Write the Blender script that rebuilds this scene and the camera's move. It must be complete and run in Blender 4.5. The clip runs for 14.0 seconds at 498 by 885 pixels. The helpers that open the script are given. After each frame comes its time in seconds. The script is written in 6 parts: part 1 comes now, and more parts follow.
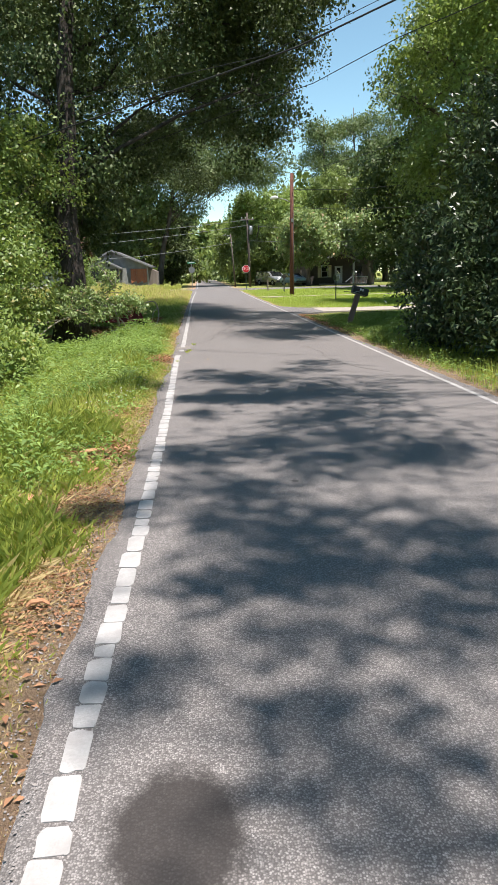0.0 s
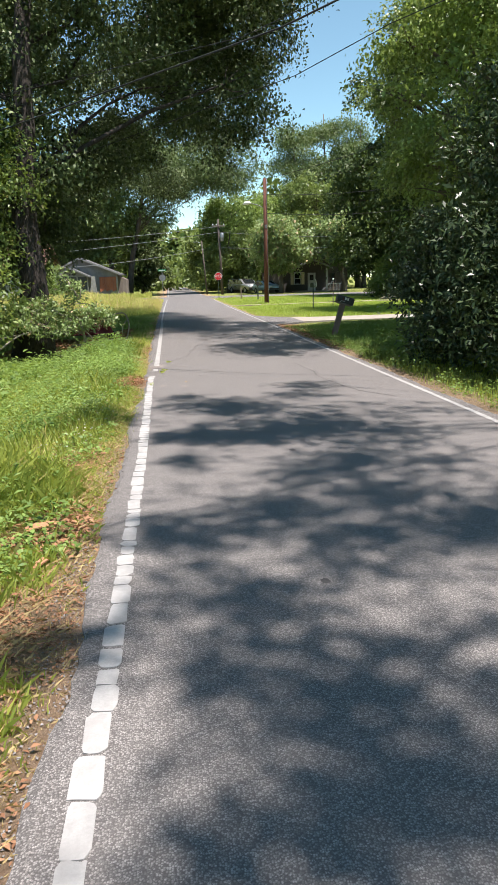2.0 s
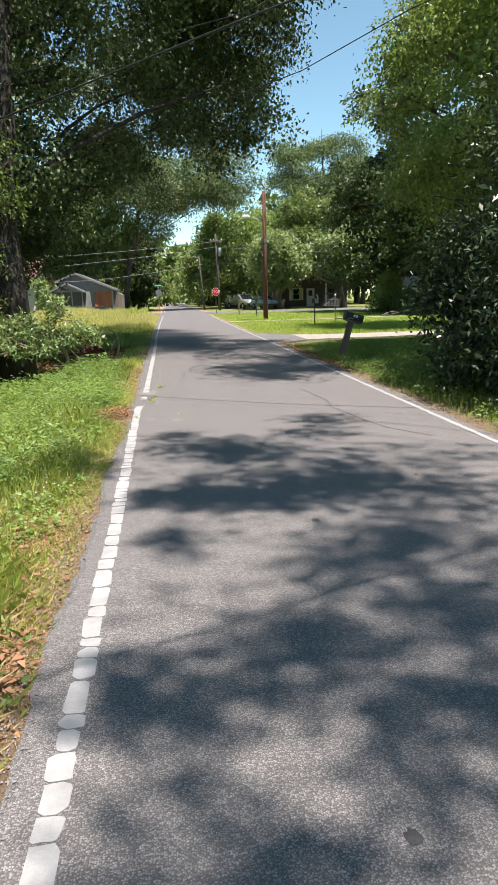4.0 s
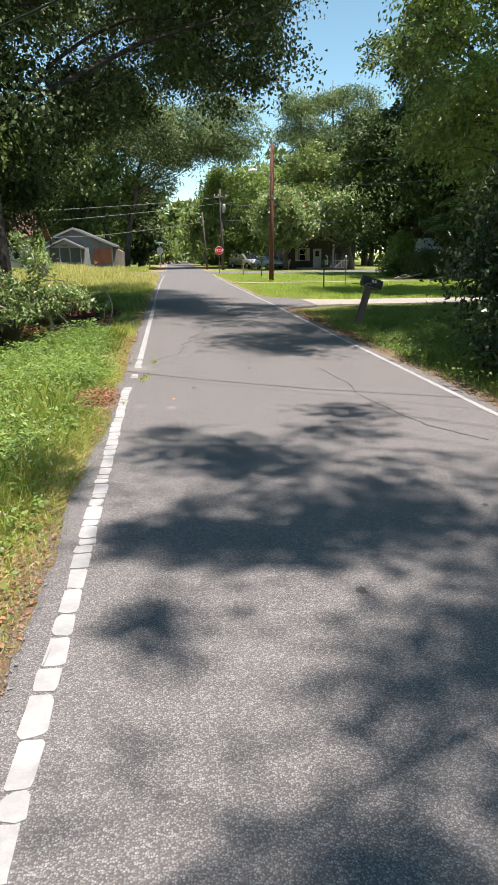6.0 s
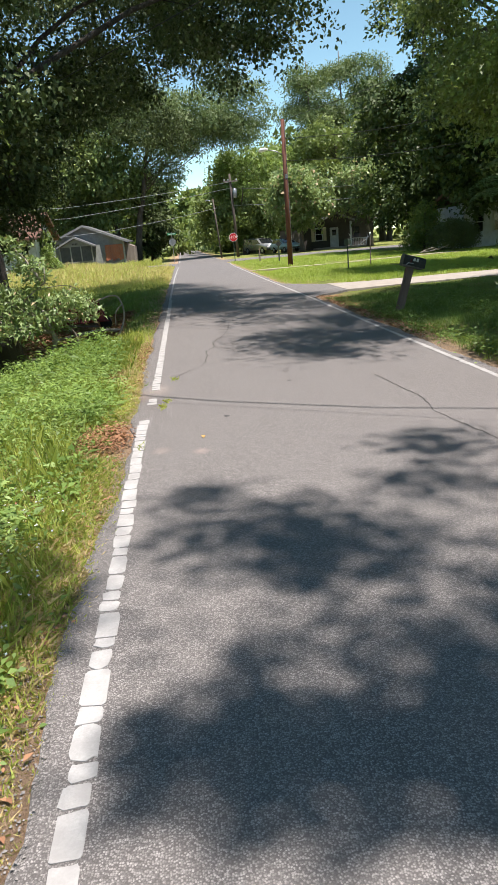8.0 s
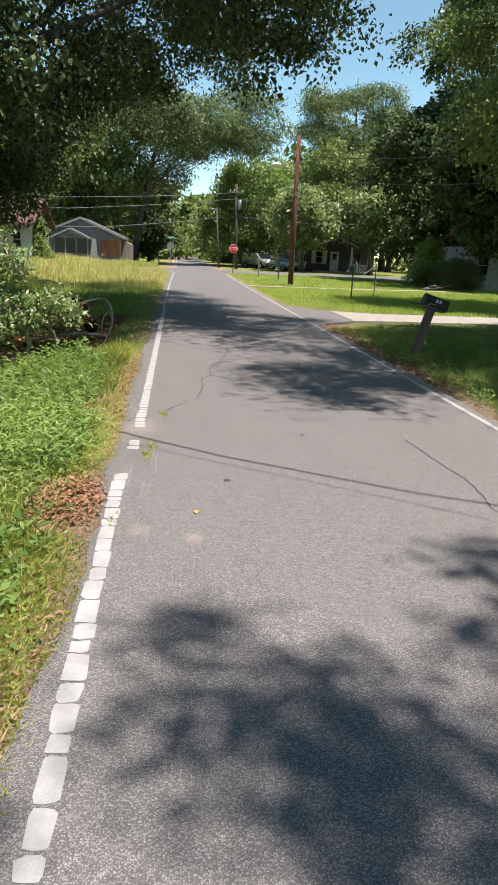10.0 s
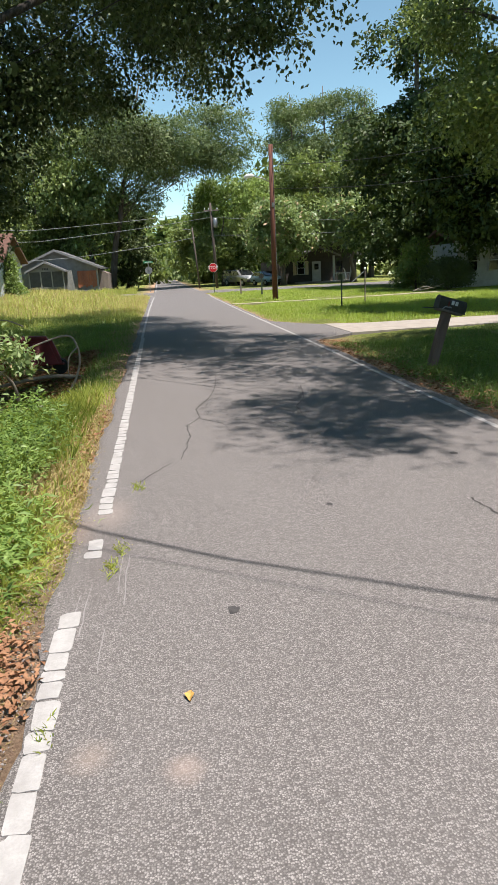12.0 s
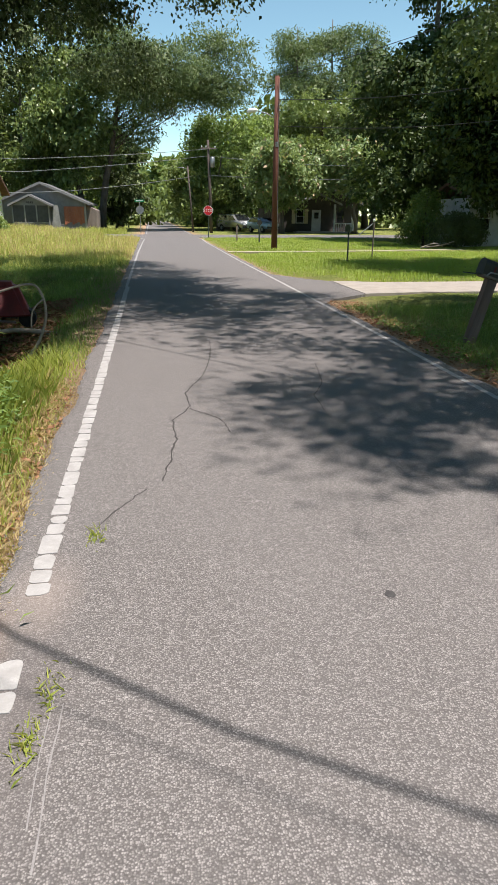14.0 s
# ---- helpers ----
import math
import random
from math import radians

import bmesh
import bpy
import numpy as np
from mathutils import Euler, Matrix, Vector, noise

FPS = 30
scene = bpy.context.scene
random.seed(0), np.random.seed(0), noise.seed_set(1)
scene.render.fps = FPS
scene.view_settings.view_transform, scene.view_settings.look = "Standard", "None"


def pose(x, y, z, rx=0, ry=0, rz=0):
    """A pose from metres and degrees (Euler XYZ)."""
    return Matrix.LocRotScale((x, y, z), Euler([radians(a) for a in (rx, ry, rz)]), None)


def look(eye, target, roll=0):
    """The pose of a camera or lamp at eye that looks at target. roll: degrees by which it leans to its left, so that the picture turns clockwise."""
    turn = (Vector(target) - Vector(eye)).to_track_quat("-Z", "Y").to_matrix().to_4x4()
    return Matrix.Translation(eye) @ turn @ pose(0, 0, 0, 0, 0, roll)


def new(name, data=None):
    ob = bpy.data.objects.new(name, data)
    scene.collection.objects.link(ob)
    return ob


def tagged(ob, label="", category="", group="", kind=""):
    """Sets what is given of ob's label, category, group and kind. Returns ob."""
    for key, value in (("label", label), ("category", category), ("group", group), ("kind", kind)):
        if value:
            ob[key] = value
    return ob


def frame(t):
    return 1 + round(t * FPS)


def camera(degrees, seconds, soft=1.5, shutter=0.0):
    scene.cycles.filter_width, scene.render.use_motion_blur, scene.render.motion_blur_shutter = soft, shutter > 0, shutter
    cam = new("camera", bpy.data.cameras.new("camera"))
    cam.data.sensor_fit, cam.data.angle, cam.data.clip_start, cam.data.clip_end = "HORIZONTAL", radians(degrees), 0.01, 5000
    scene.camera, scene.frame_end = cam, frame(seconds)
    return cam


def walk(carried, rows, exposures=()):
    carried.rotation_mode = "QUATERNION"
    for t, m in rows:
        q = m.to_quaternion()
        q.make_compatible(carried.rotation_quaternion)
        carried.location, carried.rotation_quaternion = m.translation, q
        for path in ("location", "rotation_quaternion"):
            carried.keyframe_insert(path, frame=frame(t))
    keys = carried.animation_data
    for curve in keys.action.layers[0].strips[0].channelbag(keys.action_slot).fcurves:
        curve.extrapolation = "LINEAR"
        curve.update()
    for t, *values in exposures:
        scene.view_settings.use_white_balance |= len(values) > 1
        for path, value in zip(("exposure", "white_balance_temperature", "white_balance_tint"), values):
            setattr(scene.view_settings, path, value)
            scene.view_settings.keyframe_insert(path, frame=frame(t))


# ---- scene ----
cam = camera(40.8, 14.0, 0.5)
PATH = [
    (0, (-0.163, 0.096, 1.631), (-0.031, 2.03, 1.139), -1.2),
    (0.5, (-0.236, 0.27, 1.721), (-0.098, 2.201, 1.216), -2.3),
    (1, (-0.227, 0.879, 1.642), (-0.117, 2.836, 1.244), -2.0),
    (1.5, (-0.204, 1.357, 1.63), (-0.131, 3.311, 1.209), -2.6),
    (2, (-0.252, 1.737, 1.688), (-0.038, 3.668, 1.213), -1.5),
    (2.5, (-0.148, 2.23, 1.664), (-0.019, 4.182, 1.247), -4.4),
    (3, (-0.154, 2.71, 1.61), (0.006, 4.651, 1.155), -2.2),
    (3.2, (-0.183, 2.87, 1.641), (0.048, 4.811, 1.214), -1.3),
    (5.3, (-0.001, 4.445, 1.694), (0.12, 6.372, 1.175), -3.4),
    (5.5, (0.01, 4.606, 1.682), (0.028, 6.52, 1.104), -3.8),
    (6, (-0.044, 5.117, 1.707), (0.175, 7.029, 1.164), -0.3),
    (6.5, (-0.019, 5.53, 1.697), (0.096, 7.471, 1.231), -3.9),
    (7, (-0.04, 6.09, 1.661), (0.006, 8.0, 1.071), -2.6),
    (7.5, (-0.07, 6.476, 1.704), (0.143, 8.386, 1.149), -0.3),
    (8, (-0.062, 7.013, 1.767), (0.078, 8.922, 1.186), -4.8),
    (10.3, (-0.207, 8.893, 1.836), (0.016, 10.804, 1.289), 2.9),
    (10.5, (-0.14, 9.099, 1.816), (0.028, 11.005, 1.236), 0.1),
    (11, (-0.074, 9.653, 1.829), (-0.011, 11.57, 1.263), -1.9),
    (11.5, (-0.119, 10.132, 1.833), (0.108, 12.063, 1.363), 0.9),
    (12, (-0.035, 10.61, 1.769), (0.196, 12.532, 1.267), -2.7),
    (12.5, (-0.035, 11.082, 1.819), (0.027, 12.988, 1.213), -1.5),
    (13, (-0.086, 11.575, 1.824), (0.243, 13.446, 1.2), 2.5),
    (13.5, (0.077, 12.127, 1.784), (0.339, 14.031, 1.229), -3.2),
    (14, (0.04, 12.6, 1.755), (0.306, 14.474, 1.109), 0.4),
]
walk(cam, [(t, look(eye, target, roll)) for t, eye, target, roll in PATH],
     exposures=((0.0, 1.08, 6400, 16), (3.0, 1.12, 6400, 16), (7.0, 1.03, 6400, 16), (10.5, 0.94, 6400, 16), (14.0, 0.83, 6400, 16)))

# world, sun, exposure
TO_SUN = Vector((0.27, -0.20, 1.0)).normalized()
world = bpy.data.worlds.new("sky")
scene.world = world
world.use_nodes = True
wn = world.node_tree.nodes
sky = wn.new("ShaderNodeTexSky")
sky.sky_type, sky.sun_disc = "NISHITA", False
sky.sun_elevation = math.asin(TO_SUN.z)
sky.sun_rotation = math.atan2(TO_SUN.x, TO_SUN.y)
sky.altitude = 1200
sky.air_density, sky.dust_density, sky.ozone_density = 0.9, 0.0, 0.3
tint = wn.new("ShaderNodeMix")
tint.data_type, tint.blend_type = "RGBA", "MULTIPLY"
tint.inputs[0].default_value = 1.0
tint.inputs[7].default_value = (0.90, 1.05, 0.85, 1.0)
world.node_tree.links.new(sky.outputs[0], tint.inputs[6])
world.node_tree.links.new(tint.outputs[2], wn["Background"].inputs[0])
wn["Background"].inputs[1].default_value = 0.110
sun = new("sun", bpy.data.lights.new("sun", "SUN"))
sun.data.energy, sun.data.angle, sun.data.color = 5.0, radians(0.62), (1.0, 0.945, 0.86)
sun.matrix_world = look((30, -10, 60), Vector((30, -10, 60)) - TO_SUN)


# ---------------------------------------------------------------- materials
def material(name, rough=0.8, metal=0.0, spec=0.5):
    m = bpy.data.materials.new(name)
    m.use_nodes = True
    b = m.node_tree.nodes["Principled BSDF"]
    b.inputs["Roughness"].default_value, b.inputs["Metallic"].default_value = rough, metal
    b.inputs["Specular IOR Level"].default_value = spec
    return m, m.node_tree.nodes, m.node_tree.links, b


def noise_fac(n, l, scale, detail=4.0, lo=0.35, hi=0.65, stretch=None, rough=0.6):
    co = n.new("ShaderNodeTexCoord")
    t = n.new("ShaderNodeTexNoise")
    t.inputs["Scale"].default_value, t.inputs["Detail"].default_value, t.inputs["Roughness"].default_value = scale, detail, rough
    if stretch:
        mp = n.new("ShaderNodeMapping")
        mp.inputs["Scale"].default_value = stretch
        l.new(co.outputs["Object"], mp.inputs[0])
        l.new(mp.outputs[0], t.inputs["Vector"])
    else:
        l.new(co.outputs["Object"], t.inputs["Vector"])
    r = n.new("ShaderNodeMapRange")
    r.inputs["From Min"].default_value, r.inputs["From Max"].default_value = lo, hi
    l.new(t.outputs["Fac"], r.inputs["Value"])
    return r.outputs[0]


def mix(n, l, fac, a, b):
    k = n.new("ShaderNodeMix")
    k.data_type = "RGBA"
    for sock, v in ((k.inputs[0], fac), (k.inputs[6], a), (k.inputs[7], b)):
        if isinstance(v, (tuple, list)):
            sock.default_value = (*v[:3], 1)
        elif isinstance(v, (int, float)):
            sock.default_value = v
        else:
            l.new(v, sock)
    return k.outputs[2]


def bump(n, l, b, fac, strength=0.3, dist=0.01):
    k = n.new("ShaderNodeBump")
    k.inputs["Strength"].default_value, k.inputs["Distance"].default_value = strength, dist
    l.new(fac, k.inputs["Height"])
    l.new(k.outputs[0], b.inputs["Normal"])


def surface(name, c1, c2, scale=8.0, fine=60.0, rough=0.8, metal=0.0, spec=0.4, stretch=None, bumps=0.25, dist=0.005, c3=None):
    """Two-scale mottled surface."""
    m, n, l, b = material(name, rough, metal, spec)
    f1 = noise_fac(n, l, scale, 4, 0.35, 0.65, stretch)
    f2 = noise_fac(n, l, fine, 3, 0.3, 0.7, stretch)
    col = mix(n, l, f1, c1, c2)
    third = c3 or tuple(v * 0.6 for v in c2)
    half = n.new("ShaderNodeMath")
    half.operation = "MULTIPLY"
    half.inputs[1].default_value = 0.45
    l.new(f2, half.inputs[0])
    col = mix(n, l, half.outputs[0], col, third)
    l.new(col, b.inputs["Base Color"])
    bump(n, l, b, f2, bumps, dist)
    return m


def leaf_material(name, dark, light, rough=0.45, through_light=0.3, spec=0.4, odd=None):
    m, n, l, b = material(name, rough, 0.0, spec)
    g = n.new("ShaderNodeNewGeometry")
    big = noise_fac(n, l, 0.45, 3, 0.3, 0.7)
    few = n.new("ShaderNodeMath")
    few.operation = "POWER"
    few.inputs[1].default_value = 1.5
    l.new(g.outputs["Random Per Island"], few.inputs[0])
    col = mix(n, l, few.outputs[0], dark, light)
    shift = mix(n, l, big, tuple(v * 0.75 for v in dark), light)
    col = mix(n, l, 0.45, col, shift)
    if odd:
        r = n.new("ShaderNodeMath")
        r.operation = "GREATER_THAN"
        r.inputs[1].default_value = 0.955
        l.new(g.outputs["Random Per Island"], r.inputs[0])
        col = mix(n, l, r.outputs[0], col, odd)
    l.new(col, b.inputs["Base Color"])
    tr = n.new("ShaderNodeBsdfTranslucent")
    tint = mix(n, l, 0.5, col, (light[0] * 1.3, light[1] * 1.3, light[2] * 0.6))
    l.new(tint, tr.inputs["Color"])
    ms = n.new("ShaderNodeMixShader")
    ms.inputs[0].default_value = through_light
    l.new(b.outputs[0], ms.inputs[1])
    l.new(tr.outputs[0], ms.inputs[2])
    l.new(ms.outputs[0], n["Material Output"].inputs["Surface"])
    return m


def asphalt_material():
    m, n, l, b = material("worn_asphalt", 0.75, 0.0, 0.45)
    co = n.new("ShaderNodeTexCoord")
    v = n.new("ShaderNodeTexVoronoi")
    v.voronoi_dimensions = "2D"
    v.inputs["Scale"].default_value = 128.0
    l.new(co.outputs["Object"], v.inputs["Vector"])
    sep = n.new("ShaderNodeSeparateColor")
    l.new(v.outputs["Color"], sep.inputs[0])
    power = n.new("ShaderNodeMath")
    power.operation = "POWER"
    power.inputs[1].default_value = 1.5
    l.new(sep.outputs[0], power.inputs[0])
    stone = mix(n, l, power.outputs[0], (0.100, 0.092, 0.087), (0.45, 0.418, 0.396))
    gap = n.new("ShaderNodeMapRange")
    for key, val in (("From Min", 0.30), ("From Max", 0.62), ("To Min", 0.0), ("To Max", 0.9)):
        gap.inputs[key].default_value = val
    l.new(v.outputs["Distance"], gap.inputs["Value"])
    col = mix(n, l, gap.outputs[0], stone, (0.056, 0.051, 0.048))
    grain = noise_fac(n, l, 210.0, 3, 0.36, 0.64, None, 0.8)
    kg = n.new("ShaderNodeMath")
    kg.operation = "MULTIPLY"
    kg.inputs[1].default_value = 0.40
    l.new(grain, kg.inputs[0])
    col = mix(n, l, kg.outputs[0], col, (0.075, 0.069, 0.066))
    patch = noise_fac(n, l, 0.8, 6, 0.3, 0.7, (1.6, 0.45, 1))
    k = n.new("ShaderNodeMath")
    k.operation = "MULTIPLY"
    k.inputs[1].default_value = 0.35
    l.new(patch, k.inputs[0])
    col = mix(n, l, k.outputs[0], col, (0.175, 0.163, 0.155))
    blot = noise_fac(n, l, 22.0, 9, 0.40, 0.60, None, 0.85)
    k2 = n.new("ShaderNodeMath")
    k2.operation = "MULTIPLY"
    k2.inputs[1].default_value = 0.55
    l.new(blot, k2.inputs[0])
    col = mix(n, l, k2.outputs[0], col, (0.072, 0.063, 0.058))
    flecks = noise_fac(n, l, 62.0, 5, 0.57, 0.66, None, 0.8)
    k3 = n.new("ShaderNodeMath")
    k3.operation = "MULTIPLY"
    k3.inputs[1].default_value = 0.6
    l.new(flecks, k3.inputs[0])
    col = mix(n, l, k3.outputs[0], col, (0.44, 0.41, 0.39))
    # dark brown round spot, dusty patches and the worn strip where the painted line is missing
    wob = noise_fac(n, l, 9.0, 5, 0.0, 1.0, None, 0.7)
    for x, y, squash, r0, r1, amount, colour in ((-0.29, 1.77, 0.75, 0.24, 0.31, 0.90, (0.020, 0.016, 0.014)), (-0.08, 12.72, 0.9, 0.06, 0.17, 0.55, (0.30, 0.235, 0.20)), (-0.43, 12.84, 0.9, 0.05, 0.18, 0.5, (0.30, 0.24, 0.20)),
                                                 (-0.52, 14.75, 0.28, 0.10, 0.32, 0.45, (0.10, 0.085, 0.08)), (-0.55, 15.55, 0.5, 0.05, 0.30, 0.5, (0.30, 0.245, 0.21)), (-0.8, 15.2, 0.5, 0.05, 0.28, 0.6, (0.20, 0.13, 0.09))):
        d = n.new("ShaderNodeVectorMath")
        d.operation = "DISTANCE"
        mp = n.new("ShaderNodeMapping")
        mp.inputs["Scale"].default_value = (1, squash, 1)
        l.new(co.outputs["Object"], mp.inputs[0])
        l.new(mp.outputs[0], d.inputs[0])
        d.inputs[1].default_value = (x, y * squash, 0)
        add = n.new("ShaderNodeMath")
        add.operation = "MULTIPLY_ADD"
        add.inputs[1].default_value = 0.14
        l.new(wob, add.inputs[0])
        l.new(d.outputs["Value"], add.inputs[2])
        r = n.new("ShaderNodeMapRange")
        for key, val in (("From Min", r0), ("From Max", r1), ("To Min", amount), ("To Max", 0.0)):
            r.inputs[key].default_value = val
        l.new(add.outputs[0], r.inputs["Value"])
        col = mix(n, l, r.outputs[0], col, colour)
    l.new(col, b.inputs["Base Color"])
    bump(n, l, b, sep.outputs[1], 0.6, 0.004)
    return m


def ground_material():
    m, n, l, b = material("ground", 0.95, 0.0, 0.1)
    soil = mix(n, l, noise_fac(n, l, 38, 8, 0.36, 0.64, None, 0.8), (0.27, 0.17, 0.115), (0.50, 0.35, 0.24))
    turf = mix(n, l, noise_fac(n, l, 14, 4), (0.07, 0.12, 0.02), (0.24, 0.29, 0.06))
    dry = mix(n, l, noise_fac(n, l, 0.7, 6, 0.50, 0.80), turf, (0.44, 0.37, 0.13))
    co = n.new("ShaderNodeTexCoord")
    sx = n.new("ShaderNodeSeparateXYZ")
    l.new(co.outputs["Object"], sx.inputs[0])
    edge = n.new("ShaderNodeMapRange")
    for key, val in (("From Min", 0.9), ("From Max", 2.4), ("To Min", 0.95), ("To Max", 0.12)):
        edge.inputs[key].default_value = val
    off = n.new("ShaderNodeMath")
    off.operation = "ADD"
    off.inputs[1].default_value = -1.4
    l.new(sx.outputs[0], off.inputs[0])
    ab = n.new("ShaderNodeMath")
    ab.operation = "ABSOLUTE"
    l.new(off.outputs[0], ab.inputs[0])
    off2 = n.new("ShaderNodeMath")
    off2.operation = "ADD"
    off2.inputs[1].default_value = -1.3
    l.new(ab.outputs[0], off2.inputs[0])
    l.new(off2.outputs[0], edge.inputs["Value"])
    col = mix(n, l, edge.outputs[0], dry, soil)
    l.new(col, b.inputs["Base Color"])
    bump(n, l, b, noise_fac(n, l, 45, 8, 0.3, 0.7, None, 0.75), 0.9, 0.05)
    return m


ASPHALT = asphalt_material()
GROUND = ground_material()
PAINT = surface("road_paint", (0.39, 0.38, 0.365), (0.28, 0.27, 0.258), 7, 110, 0.75, c3=(0.25, 0.24, 0.23), bumps=0.4, dist=0.003)
CRACK = surface("crack_filler", (0.035, 0.033, 0.031), (0.07, 0.065, 0.06), 20, 90, 0.9)
CONCRETE = surface("concrete", (0.36, 0.32, 0.275), (0.28, 0.25, 0.215), 2.5, 60, 0.9)
GRAVEL = surface("sandy_track", (0.42, 0.37, 0.26), (0.30, 0.28, 0.16), 3, 50, 0.95)
BARK = surface("bark", (0.085, 0.065, 0.05), (0.15, 0.125, 0.10), 5, 24, 0.95, stretch=(1, 1, 0.18), bumps=0.9, dist=0.03)
BARK_PALE = surface("pale_bark", (0.22, 0.19, 0.15), (0.34, 0.30, 0.25), 6, 30, 0.95, stretch=(1, 1, 0.25), bumps=0.7, dist=0.01)
# darker copy of BARK; shade under the canopy is put into the colour
BARK_OAK = surface("shade_darkened_oak_bark", (0.030, 0.024, 0.020), (0.060, 0.050, 0.042), 5, 24, 0.95, stretch=(1, 1, 0.18), bumps=0.9, dist=0.03)
POLE_WOOD = surface("creosoted_wood", (0.17, 0.065, 0.042), (0.095, 0.040, 0.028), 2, 26, 0.85, stretch=(1, 1, 0.08), bumps=0.5)
OLD_POLE = surface("old_pole_wood", (0.12, 0.095, 0.08), (0.075, 0.06, 0.05), 3, 26, 0.9, stretch=(1, 1, 0.08), bumps=0.5)
GREY_WOOD = surface("weathered_wood", (0.27, 0.22, 0.19), (0.17, 0.135, 0.12), 4, 30, 0.9, stretch=(1, 1, 0.1), bumps=0.6)
POST_WOOD = surface("rusty_brown_post_wood", (0.15, 0.095, 0.078), (0.27, 0.185, 0.155), 5, 30, 0.9, stretch=(1, 1, 0.15), bumps=0.6)
BLACK_METAL = surface("black_painted_metal", (0.018, 0.018, 0.02), (0.035, 0.033, 0.034), 14, 70, 0.42, 0.0, 0.5)
GALV = surface("galvanised_steel", (0.40, 0.41, 0.42), (0.30, 0.31, 0.32), 14, 70, 0.45, 0.8)
DARK_STEEL = surface("dark_green_steel", (0.045, 0.07, 0.05), (0.07, 0.09, 0.07), 12, 60, 0.6, 0.3)
WHITE_PAINT = surface("white_house_paint", (0.56, 0.58, 0.59), (0.40, 0.42, 0.43), 2.0, 30, 0.7, c3=(0.40, 0.41, 0.39))
PORCH_PAINT = surface("weathered_porch_paint", (0.36, 0.355, 0.34), (0.24, 0.235, 0.22), 2.0, 30, 0.8)
GREY_SIDING = surface("grey_siding_paint", (0.27, 0.27, 0.27), (0.20, 0.20, 0.20), 2.0, 30, 0.8)
DARK_SIDING = surface("dark_brown_siding_paint", (0.050, 0.043, 0.040), (0.075, 0.065, 0.058), 2.0, 30, 0.8)
RUST = surface("rusted_sheet", (0.40, 0.115, 0.045), (0.25, 0.07, 0.035), 1.6, 22, 0.85, stretch=(1, 1, 0.2), c3=(0.34, 0.24, 0.18))
ROOF_BROWN = surface("brown_shingle", (0.15, 0.075, 0.05), (0.10, 0.052, 0.038), 3, 26, 0.9)
ROOF_GREY = surface("grey_shingle", (0.16, 0.16, 0.16), (0.10, 0.10, 0.105), 3, 26, 0.9)
SCREEN = surface("porch_screen", (0.06, 0.062, 0.064), (0.09, 0.092, 0.092), 3, 40, 0.8)
STOP_RED = surface("sign_red", (0.62, 0.025, 0.035), (0.52, 0.02, 0.03), 5, 50, 0.4)
SIGN_WHITE = surface("sign_white", (0.82, 0.82, 0.82), (0.74, 0.74, 0.74), 5, 50, 0.4)
SIGN_GREEN = surface("sign_green", (0.02, 0.26, 0.11), (0.015, 0.20, 0.09), 5, 50, 0.4)
RED_PLASTIC = surface("faded_red_paint", (0.17, 0.014, 0.014), (0.11, 0.012, 0.012), 4, 30, 0.6)
CAR_SILVER = surface("silver_car_paint", (0.36, 0.37, 0.37), (0.32, 0.33, 0.33), 2, 40, 0.3, 0.5, bumps=0.02)
CAR_BLUE = surface("pale_blue_car_paint", (0.42, 0.58, 0.66), (0.38, 0.53, 0.60), 2, 40, 0.28, 0.2, bumps=0.02)
TYRE = surface("tyre_rubber", (0.018, 0.018, 0.018), (0.03, 0.03, 0.03), 10, 60, 0.9)
CABLE = surface("cable_sheath", (0.02, 0.02, 0.022), (0.035, 0.035, 0.036), 10, 60, 0.6)
CABLE_PALE = surface("bare_aluminium_cable", (0.25, 0.26, 0.26), (0.18, 0.19, 0.19), 10, 60, 0.5, 0.3)
LITTER = leaf_material("dead_leaves", (0.17, 0.075, 0.04), (0.44, 0.25, 0.14), 0.8, 0.1, 0.2)
STRAW = leaf_material("dry_straw_grass", (0.38, 0.28, 0.13), (0.64, 0.52, 0.27), 0.8, 0.25, 0.2)
GRASS = leaf_material("verge_grass", (0.065, 0.13, 0.016), (0.54, 0.58, 0.13), 0.5, 0.36, 0.35, (0.45, 0.37, 0.15))
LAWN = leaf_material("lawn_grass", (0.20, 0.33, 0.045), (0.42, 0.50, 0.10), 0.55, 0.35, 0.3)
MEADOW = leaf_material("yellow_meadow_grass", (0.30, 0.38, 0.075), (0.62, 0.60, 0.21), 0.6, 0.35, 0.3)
# weeds' own green; on grass under trees its darker tone stands for shade
WEED_AND_SHADED_GRASS = leaf_material("weed_and_shaded_grass", (0.05, 0.11, 0.022), (0.30, 0.42, 0.11), 0.5, 0.35, 0.35)
# near-black end puts the crown's inner shade into the leaf colour
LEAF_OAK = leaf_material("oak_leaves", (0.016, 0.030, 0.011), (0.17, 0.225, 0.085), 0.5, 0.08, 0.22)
LEAF_VINE = leaf_material("thicket_leaves", (0.08, 0.145, 0.03), (0.28, 0.36, 0.10), 0.45, 0.32, 0.4, (0.34, 0.30, 0.10))
LEAF_MAGNOLIA = leaf_material("magnolia_leaves", (0.014, 0.030, 0.010), (0.075, 0.11, 0.042), 0.38, 0.06, 0.3)
LEAF_BRIGHT = leaf_material("bright_green_leaves", (0.026, 0.060, 0.014), (0.36, 0.48, 0.15), 0.45, 0.30, 0.3)
LEAF_MID = leaf_material("broadleaf_leaves", (0.038, 0.072, 0.020), (0.30, 0.38, 0.12), 0.40, 0.24, 0.4)
